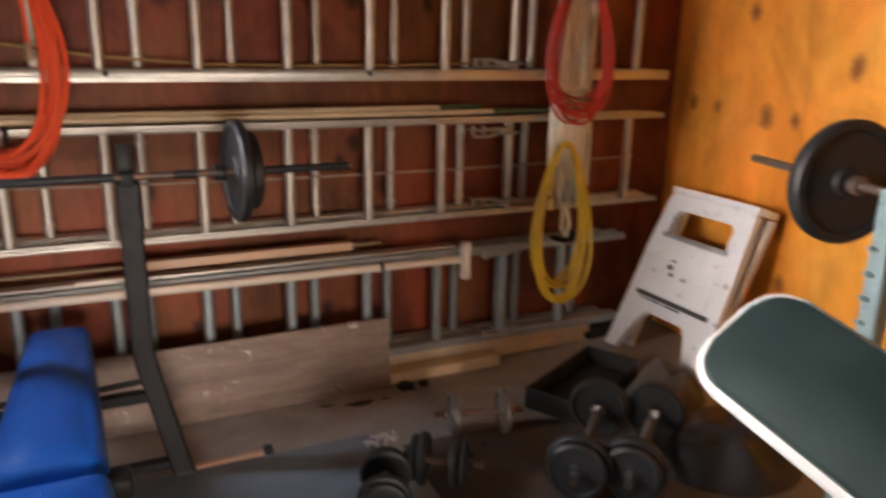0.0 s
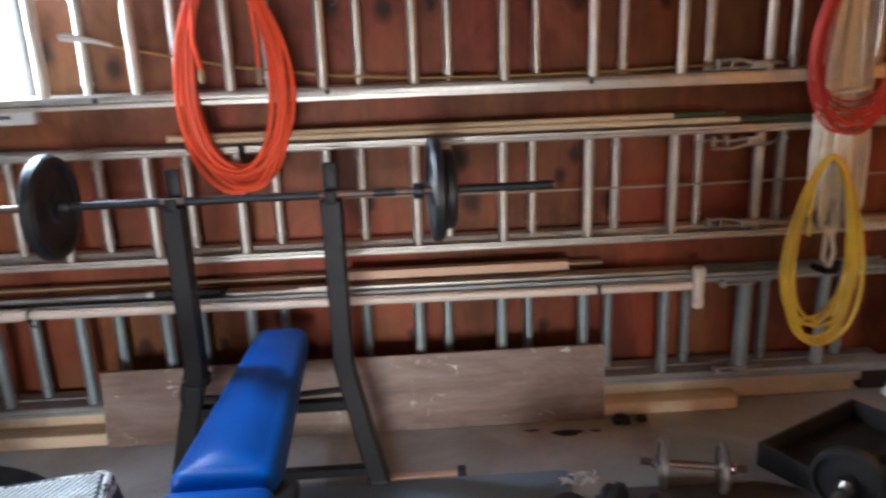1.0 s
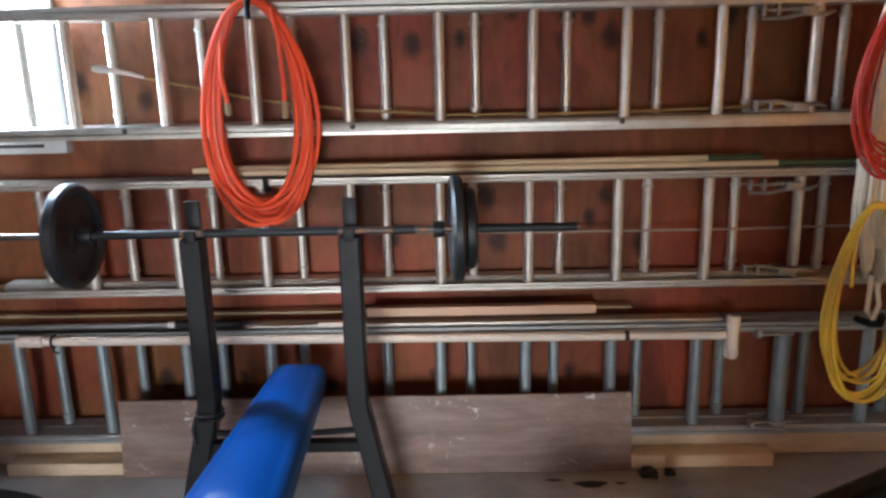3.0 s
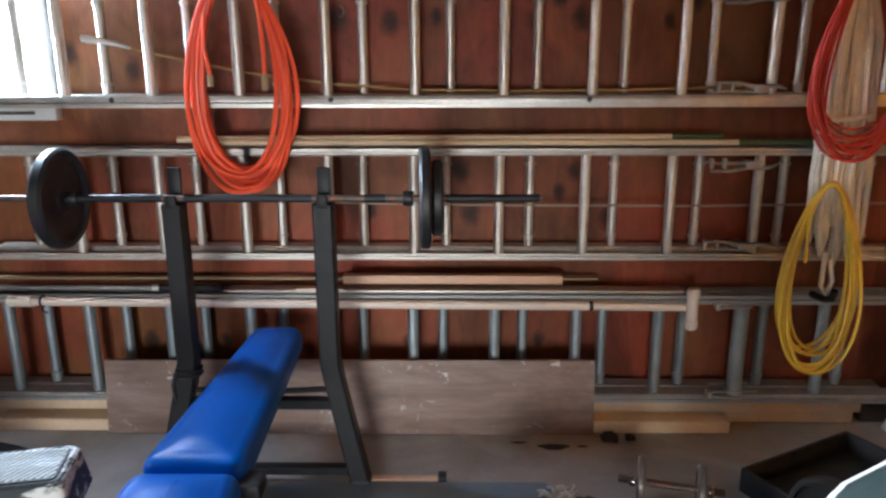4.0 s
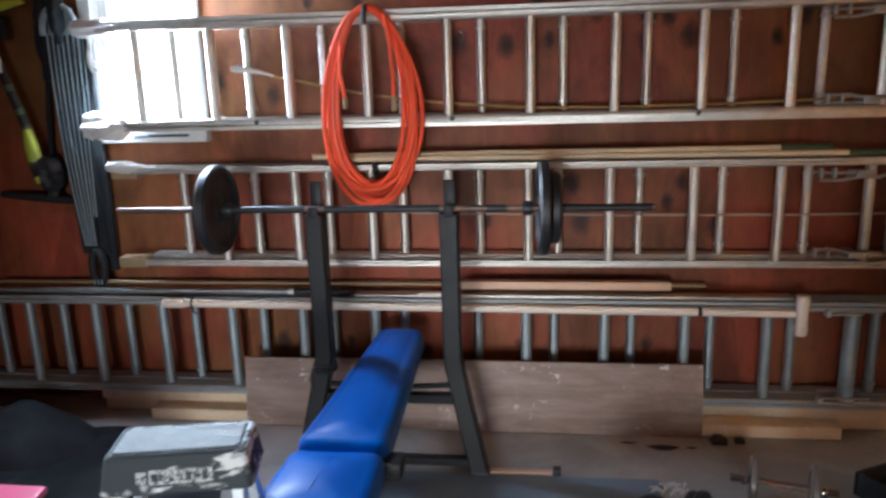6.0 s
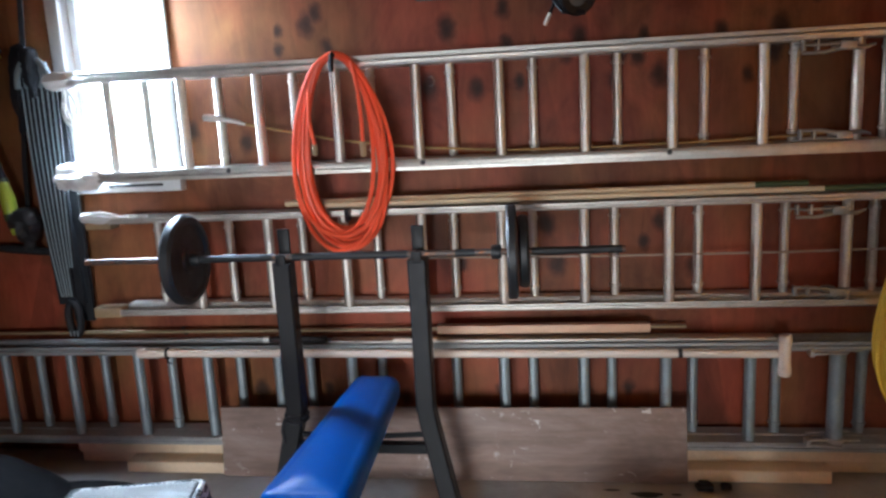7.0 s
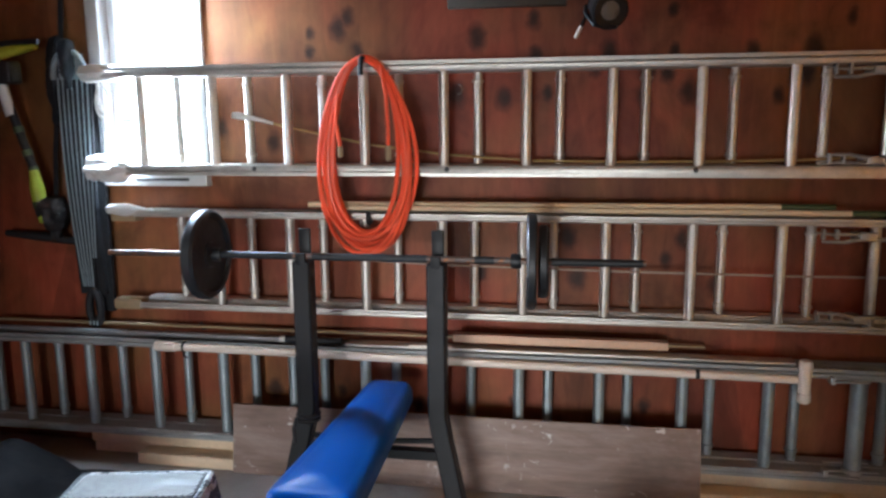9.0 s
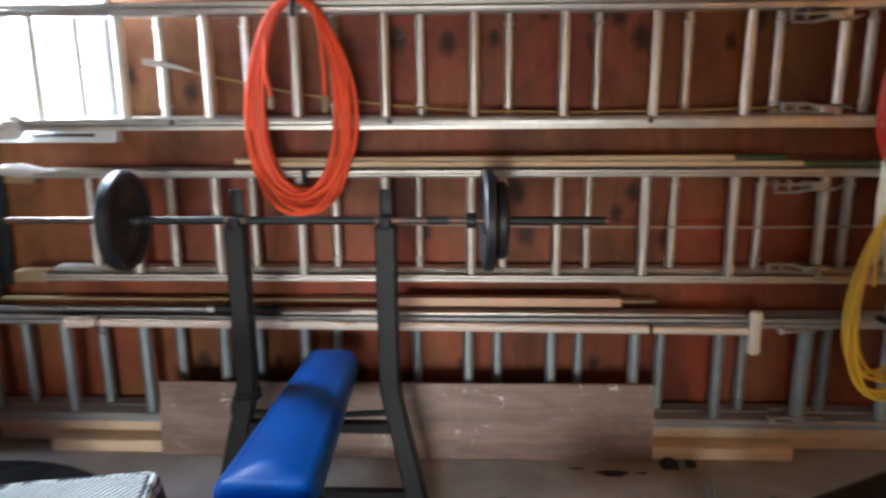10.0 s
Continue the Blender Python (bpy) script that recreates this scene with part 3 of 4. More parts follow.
part("pull_rope", sweep(bmesh.new(), [(-.565, 2.622, 1.418), (-.50, 2.63, 1.402), (-.19, 2.645, 1.335), (.12, 2.642, 1.295), (.44, 2.64, 1.272), (.76, 2.64, 1.268), (1.1, 2.64, 1.270), (1.40, 2.642, 1.276), (1.56, 2.645, 1.285)], .0048, 8), M_TWINE, lad_a, "yellowed pull rope")
part("pull_rope", sweep(bmesh.new(), [(-.66, 2.625, .895), (-.3, 2.63, .885), (.11, 2.632, .872), (.77, 2.634, .862), (1.41, 2.634, .860), (1.85, 2.63, .866), (2.3, 2.63, .875)], .0042, 8), M_GREYROPE, lad_b, "thin grey pull rope")
part("rope_clip", boxed((-.70, 2.612, .882), (-.65, 2.632, .906), .004), M_LOCK, lad_b)


# ---- things lying on the ladders ----
def long_thing(name, label, category, bm, mat, group=""):
    return tagged(part(name, bm, mat), label, category, group)


pole = thing("wooden_pole", (.45, 2.60, 1.10), "pale wooden pole with a dark green end on a ladder", "pole", "poles on the ladder")
part("shaft", rod((-.42, 2.615, 1.104), (1.32, 2.615, 1.110), .0125), M_POLE, pole)
part("painted_end", rod((1.32, 2.615, 1.110), (1.50, 2.615, 1.1105), .0128), M_GREENEND, pole, "dark green painted end")
pole = thing("wooden_pole", (.55, 2.585, 1.095), "thinner pale wooden pole with a dark end on a ladder", "pole", "poles on the ladder")
part("shaft", rod((-.30, 2.588, 1.096), (1.545, 2.588, 1.094), .0105), M_POLE, pole)
part("painted_end", rod((1.545, 2.588, 1.094), (1.80, 2.588, 1.094), .0108), M_GREENEND, pole, "dark green painted end")

pipe = thing("plastic_pipe", (.2, 2.555, .51), "cream plastic pipe with a tee end tied along a ladder rail", "pipe")
long_tube = part("tube", rod((-1.04, 2.553, .519), (1.05, 2.553, .505), .0165), M_PVC, pipe)
part("tube", rod((1.065, 2.553, .505), (1.40, 2.553, .501), .0155), M_PVC, pipe)
part("joint_ring", rod((1.05, 2.553, .505), (1.065, 2.553, .505), .0175), M_DARKRUB, long_tube, "dark joint ring")
part("coupling", rod((-1.08, 2.553, .519), (-.99, 2.553, .519), .021), M_PVC, pipe)
part("tie", sweep(bmesh.new(), [(-.955, 2.553 + .021 * math.sin(a), .518 + .021 * math.cos(a)) for a in np.linspace(0, 6.28, 14)] + [(-.95, 2.535, .486), (-.93, 2.532, .482)], .0045, 6), M_DARKRUB, long_tube, "black tie")
bm = bmesh.new()
lathe(bm, [(0, -.080), (.019, -.078), (.0235, -.070), (.0235, -.045), (.021, -.043), (.021, .043), (.0235, .045), (.0235, .070), (.019, .078), (0, .080)], pose(1.425, 2.553, .495, 0, 90, 0), 22)
part("tee_fitting", bm, M_PVC, pipe, "cream tee fitting")
rodt = thing("telescopic_rod", (-1.0, 2.60, .555), "long aluminium rod with a black grip on the ladder", "rod")
part("shaft", rod((-2.2, 2.60, .556), (-.56, 2.60, .557), .0105), M_ALU_DULL, rodt)
part("tip", rod((-.56, 2.60, .557), (-.535, 2.60, .557), .013), M_PLASTIC, rodt, "white tip")
part("grip", rod((-.535, 2.60, .557), (-.30, 2.60, .557), .0135), M_DARKRUB, rodt, "black rubber grip")
long_thing("aluminium_strip", "long flat aluminium strip lying on a ladder rail", "metal strip", boxed((-.28, 2.578, .5435), (1.40, 2.64, .554), .002), M_ALU_PALE)
long_thing("aluminium_strip", "thin brown-edged metal strip at the back of the ladder", "metal strip", boxed((-1.9, 2.665, .567), (1.1, 2.69, .577), .002), M_TAPE)
long_thing("wooden_lath", "pinkish sawn wooden lath lying on the ladder", "wooden lath", boxed((.150, 2.60, .572), (.958, 2.64, .604), .002), M_LATH)
long_thing("wood_offcut", "pale splintered wood offcut lying on the ladder", "wood offcut", boxed((-.02, 2.565, .555), (.15, 2.595, .566), .003), M_PVC)

# ---- hooks and coiled cords ----
long_thing("wall_hook", "black steel hook over the ladder rail", "hook", sweep(bmesh.new(), [(-.16, 2.58, 1.645), (-.16, 2.55, 1.648), (-.16, 2.50, 1.645), (-.16, 2.485, 1.62), (-.16, 2.485, 1.585)], .010, 8), M_BLACK, "black hooks")
long_thing("wall_hook", "small black hook on a lower ladder rail", "hook", sweep(bmesh.new(), [(-.16, 2.58, 1.045), (-.16, 2.545, 1.040), (-.16, 2.538, 1.05), (-.16, 2.538, 1.085)], .008, 8), M_BLACK, "black hooks")


def coil(parent, mat, seed, cx, cy, ztop, zbot, hw, strands, r, spread, count=64, top_round=0.12):
    """Loops of a hanging coil, each a part of its own."""
    rnd = random.Random(seed)
    for s in range(strands):
        w = hw * (1 - spread * rnd.random())
        zb = zbot + (ztop - zbot) * spread * .50 * rnd.random() ** 1.3
        zt = ztop - .012 * rnd.random()
        dx, dy, ph = (rnd.random() - .5) * .042, (rnd.random() - .5) * .07, rnd.random() * 6.28
        wob = .006 * rnd.random()
        pts = []
        for i in range(count):
            a = i * 2 * math.pi / count
            c, sn = math.cos(a), math.sin(a)
            x = cx + dx * (1 - c) / 2 + w * sn * (1 - top_round - top_round * c) + wob * math.sin(3 * a + ph)
            pts.append((x, cy + dy * (1 - c) / 2 + .006 * math.sin(2 * a + ph), (zt + zb) / 2 + (zt - zb) / 2 * c))
        part("loop", sweep(bmesh.new(), pts, r, 8, closed=True), mat, parent)


cord = thing("orange_cord", (-.165, 2.53, 1.65), "coiled bright orange extension cord hanging from a hook", "extension cord")
coil(cord, M_ORANGE, 3, -.160, 2.525, 1.652, .930, .198, 13, .0086, .24)
tail = part("loose_end", sweep(bmesh.new(), [(-.09, 2.50, 1.62), (-.072, 2.495, 1.52), (-.066, 2.495, 1.40), (-.067, 2.495, 1.33)], .0075, 8), M_ORANGE, cord)
part("plug", lathe(bmesh.new(), [(0, 0), (.010, 0), (.012, .01), (.011, .05), (.007, .055), (0, .056)], pose(-.067, 2.495, 1.335, 0, 90, 0), 12), M_TAPE, tail, "brown plug")
tail = part("loose_end", sweep(bmesh.new(), [(-.255, 2.50, 1.52), (-.262, 2.495, 1.42), (-.250, 2.495, 1.35), (-.247, 2.495, 1.33)], .0075, 8), M_ORANGE, cord)
part("plug", lathe(bmesh.new(), [(0, 0), (.009, 0), (.011, .01), (.010, .035), (.005, .04), (0, .041)], pose(-.247, 2.495, 1.332, 0, 90, 0), 12), M_TAPE, tail, "brown plug")

long_thing("wall_hook", "black steel hook over the ladder rail", "hook", sweep(bmesh.new(), [(1.86, 2.58, 1.665), (1.86, 2.54, 1.672), (1.86, 2.47, 1.668), (1.86, 2.45, 1.64), (1.86, 2.45, 1.60)], .010, 8), M_BLACK, "black hooks")
red = thing("red_cord", (1.87, 2.47, 1.66), "small coil of thin red cord over a white rope", "extension cord")
coil(red, M_RED, 11, 1.868, 2.47, 1.665, 1.045, .198, 15, .0046, .34, 64, .27)
white = thing("white_rope", (1.86, 2.50, 1.66), "thick bundle of off-white rope hanging on the ladders", "rope")
rnd = random.Random(21)
for i in range(17):
    x = 1.785 + .160 * i / 16
    zb = .60 + .34 * rnd.random() + .10 * abs(i - 8) / 8
    y = 2.505 + .03 * rnd.random()
    bow = .02 * (rnd.random() - .5)
    part("strand", sweep(bmesh.new(), [(1.86 + (x - 1.86) * .35, y, 1.655), (x, y, 1.45), (x + bow, y - .01, 1.2), (x - bow * .5, y, .98), (x + bow, y - .005, zb + .06), (x + bow + .012, y, zb), (x + bow + .026, y + .004, zb + .05), (x + bow + .03, y + .012, .99), (x + .012, y + .015, 1.3), (1.87, y + .015, 1.64)], .0100, 8), M_ROPE, white)
part("wrap", sweep(bmesh.new(), [(1.862 + .085 * math.cos(a), 2.515 + .035 * math.sin(a), 1.075 + .010 * a) for a in np.linspace(0, 12.5, 40)], .0085, 8), M_ROPE, white)
part("tail", sweep(bmesh.new(), [(1.87, 2.50, .70), (1.885, 2.495, .62), (1.87, 2.50, .56), (1.85, 2.50, .60), (1.855, 2.505, .72)], .0088, 8), M_ROPE, white)
yel = thing("yellow_cord", (1.81, 2.47, .95), "hanging coil of yellow extension cord below the white rope", "extension cord")
coil(yel, M_YELLOW, 31, 1.828, 2.465, .975, .288, .168, 12, .0066, .24, 64, .22)
part("loose_end", sweep(bmesh.new(), [(1.765, 2.455, .90), (1.758, 2.45, .80), (1.762, 2.45, .70)], .0065, 8), M_YELLOW, yel)
long_thing("wall_hook", "black hook that holds a yellow cord", "hook", sweep(bmesh.new(), [(1.86, 2.575, .545), (1.87, 2.50, .55), (1.875, 2.46, .565), (1.875, 2.45, .60)], .013, 8), M_BLACK, "black hooks")

# ---- lumber and board along the wall's foot ----
long_thing("lumber", "short pine plank lying on the floor by the wall", "lumber", boxed((-1.19, 2.533, .002), (1.600, 2.612, .050), .003), M_LUMBER, "lumber on the floor")
long_thing("lumber", "long pine board lying on the floor under another board", "lumber", boxed((-1.45, 2.624, .002), (2.105, 2.735, .047), .003), M_LUMBER, "lumber on the floor")
long_thing("lumber", "long pine board stacked on another under a ladder", "lumber", boxed((-1.46, 2.618, .048), (2.128, 2.733, .098), .004), M_LUMBER, "lumber on the floor")
long_thing("dark_block", "dark-stained wooden block at the lumber's end", "wood block", boxed((2.136, 2.63, .001), (2.34, 2.73, .088), .004), M_BATTEN)
long_thing("brown_board", "paint-splashed brown board leaning against the ladder", "board", prism(bmesh.new(), [(-.755, 0), (1.085, 0), (1.082, .292), (-.752, .288)], -.014, pose(0, 2.514, .003, 84.0), .0015), M_BOARD)

# ---- blue weight bench and barbell ----
bench = thing("weight_bench", (-.08, 1.9, 0), "blue vinyl weight bench with black steel uprights", "weight bench")


def pad(pts, ztop, thick, name, label):
    """An upholstered pad: rounded edge all round and a slight crown."""
    bm, ps = bmesh.new(), []
    for i in range(len(pts)):
        a, b = Vector(pts[i]), Vector(pts[(i + 1) % len(pts)])
        steps = max(1, int((b - a).length / .022))
        ps += [a.lerp(b, k / steps) for k in range(steps)]
    n = len(ps)
    area2 = sum(ps[i].x * ps[(i + 1) % n].y - ps[(i + 1) % n].x * ps[i].y for i in range(n))
    side = 1 if area2 > 0 else -1
    norm = []
    for i in range(n):
        d = (ps[(i + 1) % n] - ps[i - 1]).normalized()
        norm.append(Vector((-d.y, d.x)) * side)
    r = .040
    levels = [(.010, -thick), (.0, -thick + .010)]
    levels += [(r * (1 - math.sin(a)), -r + r * math.cos(a)) for a in [math.pi / 2 - k * math.pi / 14 for k in range(8)]]
    rings = [[bm.verts.new((*(p + nv * inset), ztop - .017 + z)) for p, nv in zip(ps, norm)] for inset, z in levels]
    for a, b in zip(rings, rings[1:]):
        for k in range(n):
            bm.faces.new((a[k], a[(k + 1) % n], b[(k + 1) % n], b[k]))
    mid = Vector((sum(p.x for p in ps) / n, sum(p.y for p in ps) / n))
    ylo, yhi = min(p.y for p in ps) + r, max(p.y for p in ps) - r
    near = [p.x for p in ps if p.y < ylo + .03]
    far = [p.x for p in ps if p.y > yhi - .03]

    def crown(x, y):
        f = (y - ylo) / (yhi - ylo)
        x0, x1 = min(near) + (min(far) - min(near)) * f + r, max(near) + (max(far) - max(near)) * f - r
        sx = min(1.0, abs(2 * (x - x0) / (x1 - x0) - 1))
        e = max(0.0, min(1.0, (y - ylo) / .07, (yhi - y) / .07))
        return .017 * (1 - sx ** 2.2) * math.sin(e * math.pi / 2)

    for k in (.95, .88, .78, .66, .52, .38, .24, .12, .05, .012):
        ring = []
        for v in rings[9]:
            x, y = mid.x + (v.co.x - mid.x) * k + (1 - k) * (v.co.y - mid.y) * (sum(far) / len(far) - sum(near) / len(near)) / (yhi - ylo), mid.y + (v.co.y - mid.y) * (1 - (1 - k) * .25)
            ring.append(bm.verts.new((x, y, ztop - .017 + crown(x, y))))
        for q in range(n):
            bm.faces.new((rings[-1][q], rings[-1][(q + 1) % n], ring[(q + 1) % n], ring[q]))
        rings.append(ring)
    bm.faces.new(rings[0])
    hub_vert = bm.verts.new((mid.x, mid.y, ztop - .017 + crown(mid.x, mid.y)))
    for q in range(n):
        bm.faces.new((rings[-1][q], rings[-1][(q + 1) % n], hub_vert))
    return part(name, bm, M_BLUE, bench, label)


def quad_rounded(corners, r, n=5):
    out = []
    k = len(corners)
    for i in range(k):
        p, a, b = Vector(corners[i]), Vector(corners[i - 1]), Vector(corners[(i + 1) % k])
        u, v = (a - p).normalized(), (b - p).normalized()
        s, e = p + u * r, p + v * r
        for j in range(n + 1):
            f = j / n
            out.append(tuple(s * (1 - f) ** 2 + p * 2 * f * (1 - f) + e * f ** 2))
    return out


pad(quad_rounded([(-.222, 1.590), (.046, 1.582), (.010, 2.525), (-.172, 2.53)], .050), .458, .082, "backrest", "long tapered blue vinyl pad")
pad(quad_rounded([(-.236, 1.262), (.062, 1.266), (.048, 1.572), (-.222, 1.570)], .045), .454, .078, "seat", "blue vinyl seat pad")
for x, foot in ((-.305, -.400), (.158, .246)):
    post = part("upright", sweep(bmesh.new(), [(x, 2.22, .955), (x, 2.22, .44), (x + (foot - x) * .06, 2.22, .40), (x + (foot - x) * .17, 2.218, .35), (foot, 2.20, .012)], .0315, square=True), M_BLACK, bench)
    bm = bmesh.new()
    box(bm, (x - .021, 2.238, .93), (x + .021, 2.252, 1.064), .004)
    box(bm, (x - .017, 2.190, .944), (x + .017, 2.250, .958), .003)
    box(bm, (x - .017, 2.188, .944), (x + .017, 2.200, .985), .003)
    part("bar_hook", bm, M_BLACK, post)
    part("foot_cap", boxed((foot - .032, 2.168, .0), (foot + .032, 2.232, .022), .004), M_DARKRUB, post, "black rubber foot cap")
part("crossbar", sweep(bmesh.new(), [(-.335, 2.215, .285), (.178, 2.215, .285)], .018, square=True), M_BLACK, bench)
part("gusset_bar", sweep(bmesh.new(), [(-.325, 2.225, .328), (-.085, 2.225, .316), (.170, 2.225, .332)], .008, square=True), M_BLACK, bench)
part("floor_bar", sweep(bmesh.new(), [(-.40, 2.205, .045), (.235, 2.205, .045)], .016, square=True), M_BLACK, bench)
part("spine", sweep(bmesh.new(), [(-.065, 1.26, .350), (-.080, 2.28, .350)], .024, square=True), M_BLACK, bench)
part("front_leg", sweep(bmesh.new(), [(-.065, 1.27, .350), (-.065, 1.21, .20), (-.065, 1.17, .03)], .024, square=True), M_BLACK, bench)
part("front_foot", sweep(bmesh.new(), [(-.26, 1.17, .024), (.13, 1.17, .024)], .023, square=True), M_BLACK, bench)
part("leg_bracket", boxed((-.100, 1.212, .352), (-.027, 1.277, .410), .006), M_BLACK, bench, "black bracket at the seat front")
part("hinge_bracket", boxed((.01, 1.56, .345), (.088, 1.64, .392), .008), M_BLACK, bench)
for z in (.405, .388):
    part("strap", sweep(bmesh.new(), [(-.308 + .038 * math.cos(a), 2.22 + .038 * math.sin(a), z) for a in np.linspace(0, 6.1, 16)], .007, 6), M_DARKRUB, bench, "dark strap round the upright")
part("strap_end", sweep(bmesh.new(), [(-.343, 2.19, .40), (-.352, 2.18, .36), (-.347, 2.18, .31)], .006, 6), M_DARKRUB, bench)


def plate_profile(R, t):
    h = t / 2
    return [(.015, -h * .8), (R * .26, -h * .8), (R * .30, -h * .45), (R * .80, -h * .45), (R * .85, -h), (R - .008, -h), (R, -h * .55), (R, h * .55), (R - .008, h), (R * .85, h), (R * .80, h * .45), (R * .30, h * .45), (R * .26, h * .8), (.015, h * .8), (.015, -h * .8)]


barbell = thing("barbell", (-.1, 2.22, .972), "barbell with black weight plates resting on the bench uprights", "barbell")
part("bar", rod((-1.03, 2.22, .970), (.83, 2.22, .972), .0108), M_BAR, barbell, "partly rusted steel bar")
part("weight_plate", lathe(bmesh.new(), plate_profile(.156, .044), pose(-.655, 2.22, .970), 48), M_IRON, barbell)
part("weight_plate", lathe(bmesh.new(), plate_profile(.156, .034), pose(.470, 2.22, .972, 0, 0, 3.5), 48), M_IRON, barbell)
part("weight_plate", lathe(bmesh.new(), plate_profile(.118, .034), pose(.508, 2.22, .972, 0, 0, 2.5), 48), M_IRON, barbell)
for x in (-.615, .420):
    part("collar", lathe(bmesh.new(), [(.0125, -.016), (.022, -.016), (.024, -.010), (.024, .010), (.022, .016), (.0125, .016)], pose(x, 2.22, .971), 18), M_IRON, barbell)
for x0, x1 in ((-.60, -.34), (-.27, .125), (.285, .35), (.535, .82)):
    part("grip_sleeve", rod((x0, 2.22, .971), (x1, 2.22, .9715), .0128), M_IRON, barbell)

# ---- rubber mat, floor litter ----
rnd = random.Random(5)
edge = [(-.13, 1.0), (.80, .95), (.85, 1.5), (.862, 2.10), (.88, 2.135), (.895, 2.160), (.875, 2.168), (.86, 2.186), (.4, 2.182), (-.02, 2.176), (-.13, 2.172)]
tagged(part("rubber_mat", prism(bmesh.new(), edge, .010, pose(0, 0, .001), .002), M_MAT), "grey-blue rubber exercise mat on the concrete floor", "exercise mat")
tagged(part("black_mat", prism(bmesh.new(), [(.93, .9), (2.35, .9), (2.33, 1.86), (1.9, 1.9), (1.45, 2.06), (.96, 2.075)], .006, pose(0, 0, .001), .0015), M_BLACKMAT), "dirty black rubber mat on the floor under the dumbbells", "floor mat")
bm = bmesh.new()
for i in range(11):
    a = rnd.random() * 3.14
    x, y = .86 + .09 * rnd.random(), 2.09 + .05 * rnd.random()
    sweep(bm, [(x, y, .014), (x + .02 * math.cos(a), y + .02 * math.sin(a), .022), (x + .045 * math.cos(a + .4), y + .04 * math.sin(a + .4), .012)], .004, 6)
tagged(part("frayed_scraps", bm, M_PLASTIC), "pale torn scraps at the corner of the mat", "scraps", kind="stuff")
long_thing("wood_strip", "thin wooden strip lying along the mat", "wood strip", boxed((.285, 2.192, .001), (.505, 2.220, .014), .002), M_LATH)
long_thing("wood_strip", "small dark block at the end of a strip", "wood block", boxed((.507, 2.19, .001), (.535, 2.228, .026), .003), M_DARKRUB)
bm = bmesh.new()
for i in range(9):
    x, y, s = 1.17 + .10 * (rnd.random() - .5), 2.485 + .05 * (rnd.random() - .5), .010 + .012 * rnd.random()
    box(bm, (x - s, y - s * .7, .001), (x + s, y + s * .7, .001 + s), .003, pose(0, 0, 0))
tagged(part("debris", bm, M_DARKRUB), "small dark bits of debris on the floor by the board", "debris", kind="stuff")
bm = bmesh.new()
for cx, cy, rx, ry in ((.925, 2.43, .055, .022), (1.03, 2.435, .02, .008), (.80, 2.46, .03, .008)):
    vs = [bm.verts.new((cx + rx * math.cos(a) * (1 + .25 * math.sin(3 * a)), cy + ry * math.sin(a), .002)) for a in np.linspace(0, 6.28, 18)[:-1]]
    bm.faces.new(vs)
tagged(part("floor_stain", bm, M_DARKRUB, smooth=False), "dark oil stain on the concrete floor", "stain", kind="structure")


# ---- dumbbells ----
def dumbbell(at, heading, R, plates, gap, bar_r, chrome_ends, label):
    root = thing("dumbbell", (0, 0, 0), label, "dumbbell", "dumbbells on the floor")
    half = gap / 2 + sum(plates)
    part("handle", sweep(bmesh.new(), [(-half - .05, 0, R), (half + .05, 0, R)], bar_r, 14), M_CHROME if chrome_ends else M_BAR, root)
    if chrome_ends:
        part("grip", sweep(bmesh.new(), [(-gap * .30, 0, R), (-gap * .1, 0, R), (gap * .1, 0, R), (gap * .30, 0, R)], .017, 16, radii=None), M_GREYCLOTH, root, "dusty grey grip")
    for s in (-1, 1):
        a = gap / 2
        for i, t in enumerate(plates):
            rr = R * (1 - .12 * i)
            part("weight_plate", lathe(bmesh.new(), plate_profile(rr, t * .92), pose(s * (a + t / 2), 0, R), 36), M_IRON, root)
            a += t
        star = [((.030 if k % 2 else .022) * math.cos(k * math.pi / 6), (.030 if k % 2 else .022) * math.sin(k * math.pi / 6)) for k in range(12)]
        part("spin_collar", prism(bmesh.new(), star, .018, pose(s * ((gap / 2 - .014) if chrome_ends else (a + .012)) - .009, 0, R, 0, 90, 0), .002), M_CHROME if chrome_ends else M_IRON, root, "chrome star collar" if chrome_ends else "")
    root.matrix_basis = pose(*at, 0, 0, heading)
    return root


def fix_children(root):
    for c in root.children:
        c.matrix_parent_inverse = Matrix.Identity(4)


for at, heading, R, plates, gap, chrome, label in (
        ((.770, 1.745, .011), 68, .080, (.03, .026), .11, False, "black iron dumbbell lying on the mat's edge"),
        ((.975, 1.810, .008), -34, .084, (.03, .026), .07, False, "black iron dumbbell beside another on the mat"),
        ((1.495, 1.735, .008), 45.5, .104, (.045, .032), .37, True, "long black dumbbell with chrome star collars on the floor"),
        ((1.650, 1.640, .008), 41, .104, (.045, .032), .37, True, "long black dumbbell with chrome star collars beside its twin")):
    fix_children(dumbbell(at, heading, R, plates, gap, .013, chrome, label))


def chrome_dumbbell(at, heading, label):
    root = thing("dumbbell", (0, 0, 0), label, "dumbbell", "dumbbells on the floor")
    part("handle", rod((-.16, 0, .080), (.16, 0, .080), .012), M_BAR, root)
    for s in (-1, 1):
        part("weight_plate", lathe(bmesh.new(), plate_profile(.080, .026), pose(s * .090, 0, .080), 30), M_DULLPLATE, root, "dull grey metal plate")
        part("spin_collar", lathe(bmesh.new(), [(0, -.010), (.018, -.010), (.021, 0), (.018, .010), (0, .010)], pose(s * .117, 0, .080), 14), M_CHROME, root)
    root.matrix_basis = pose(*at, 0, 0, heading)
    fix_children(root)


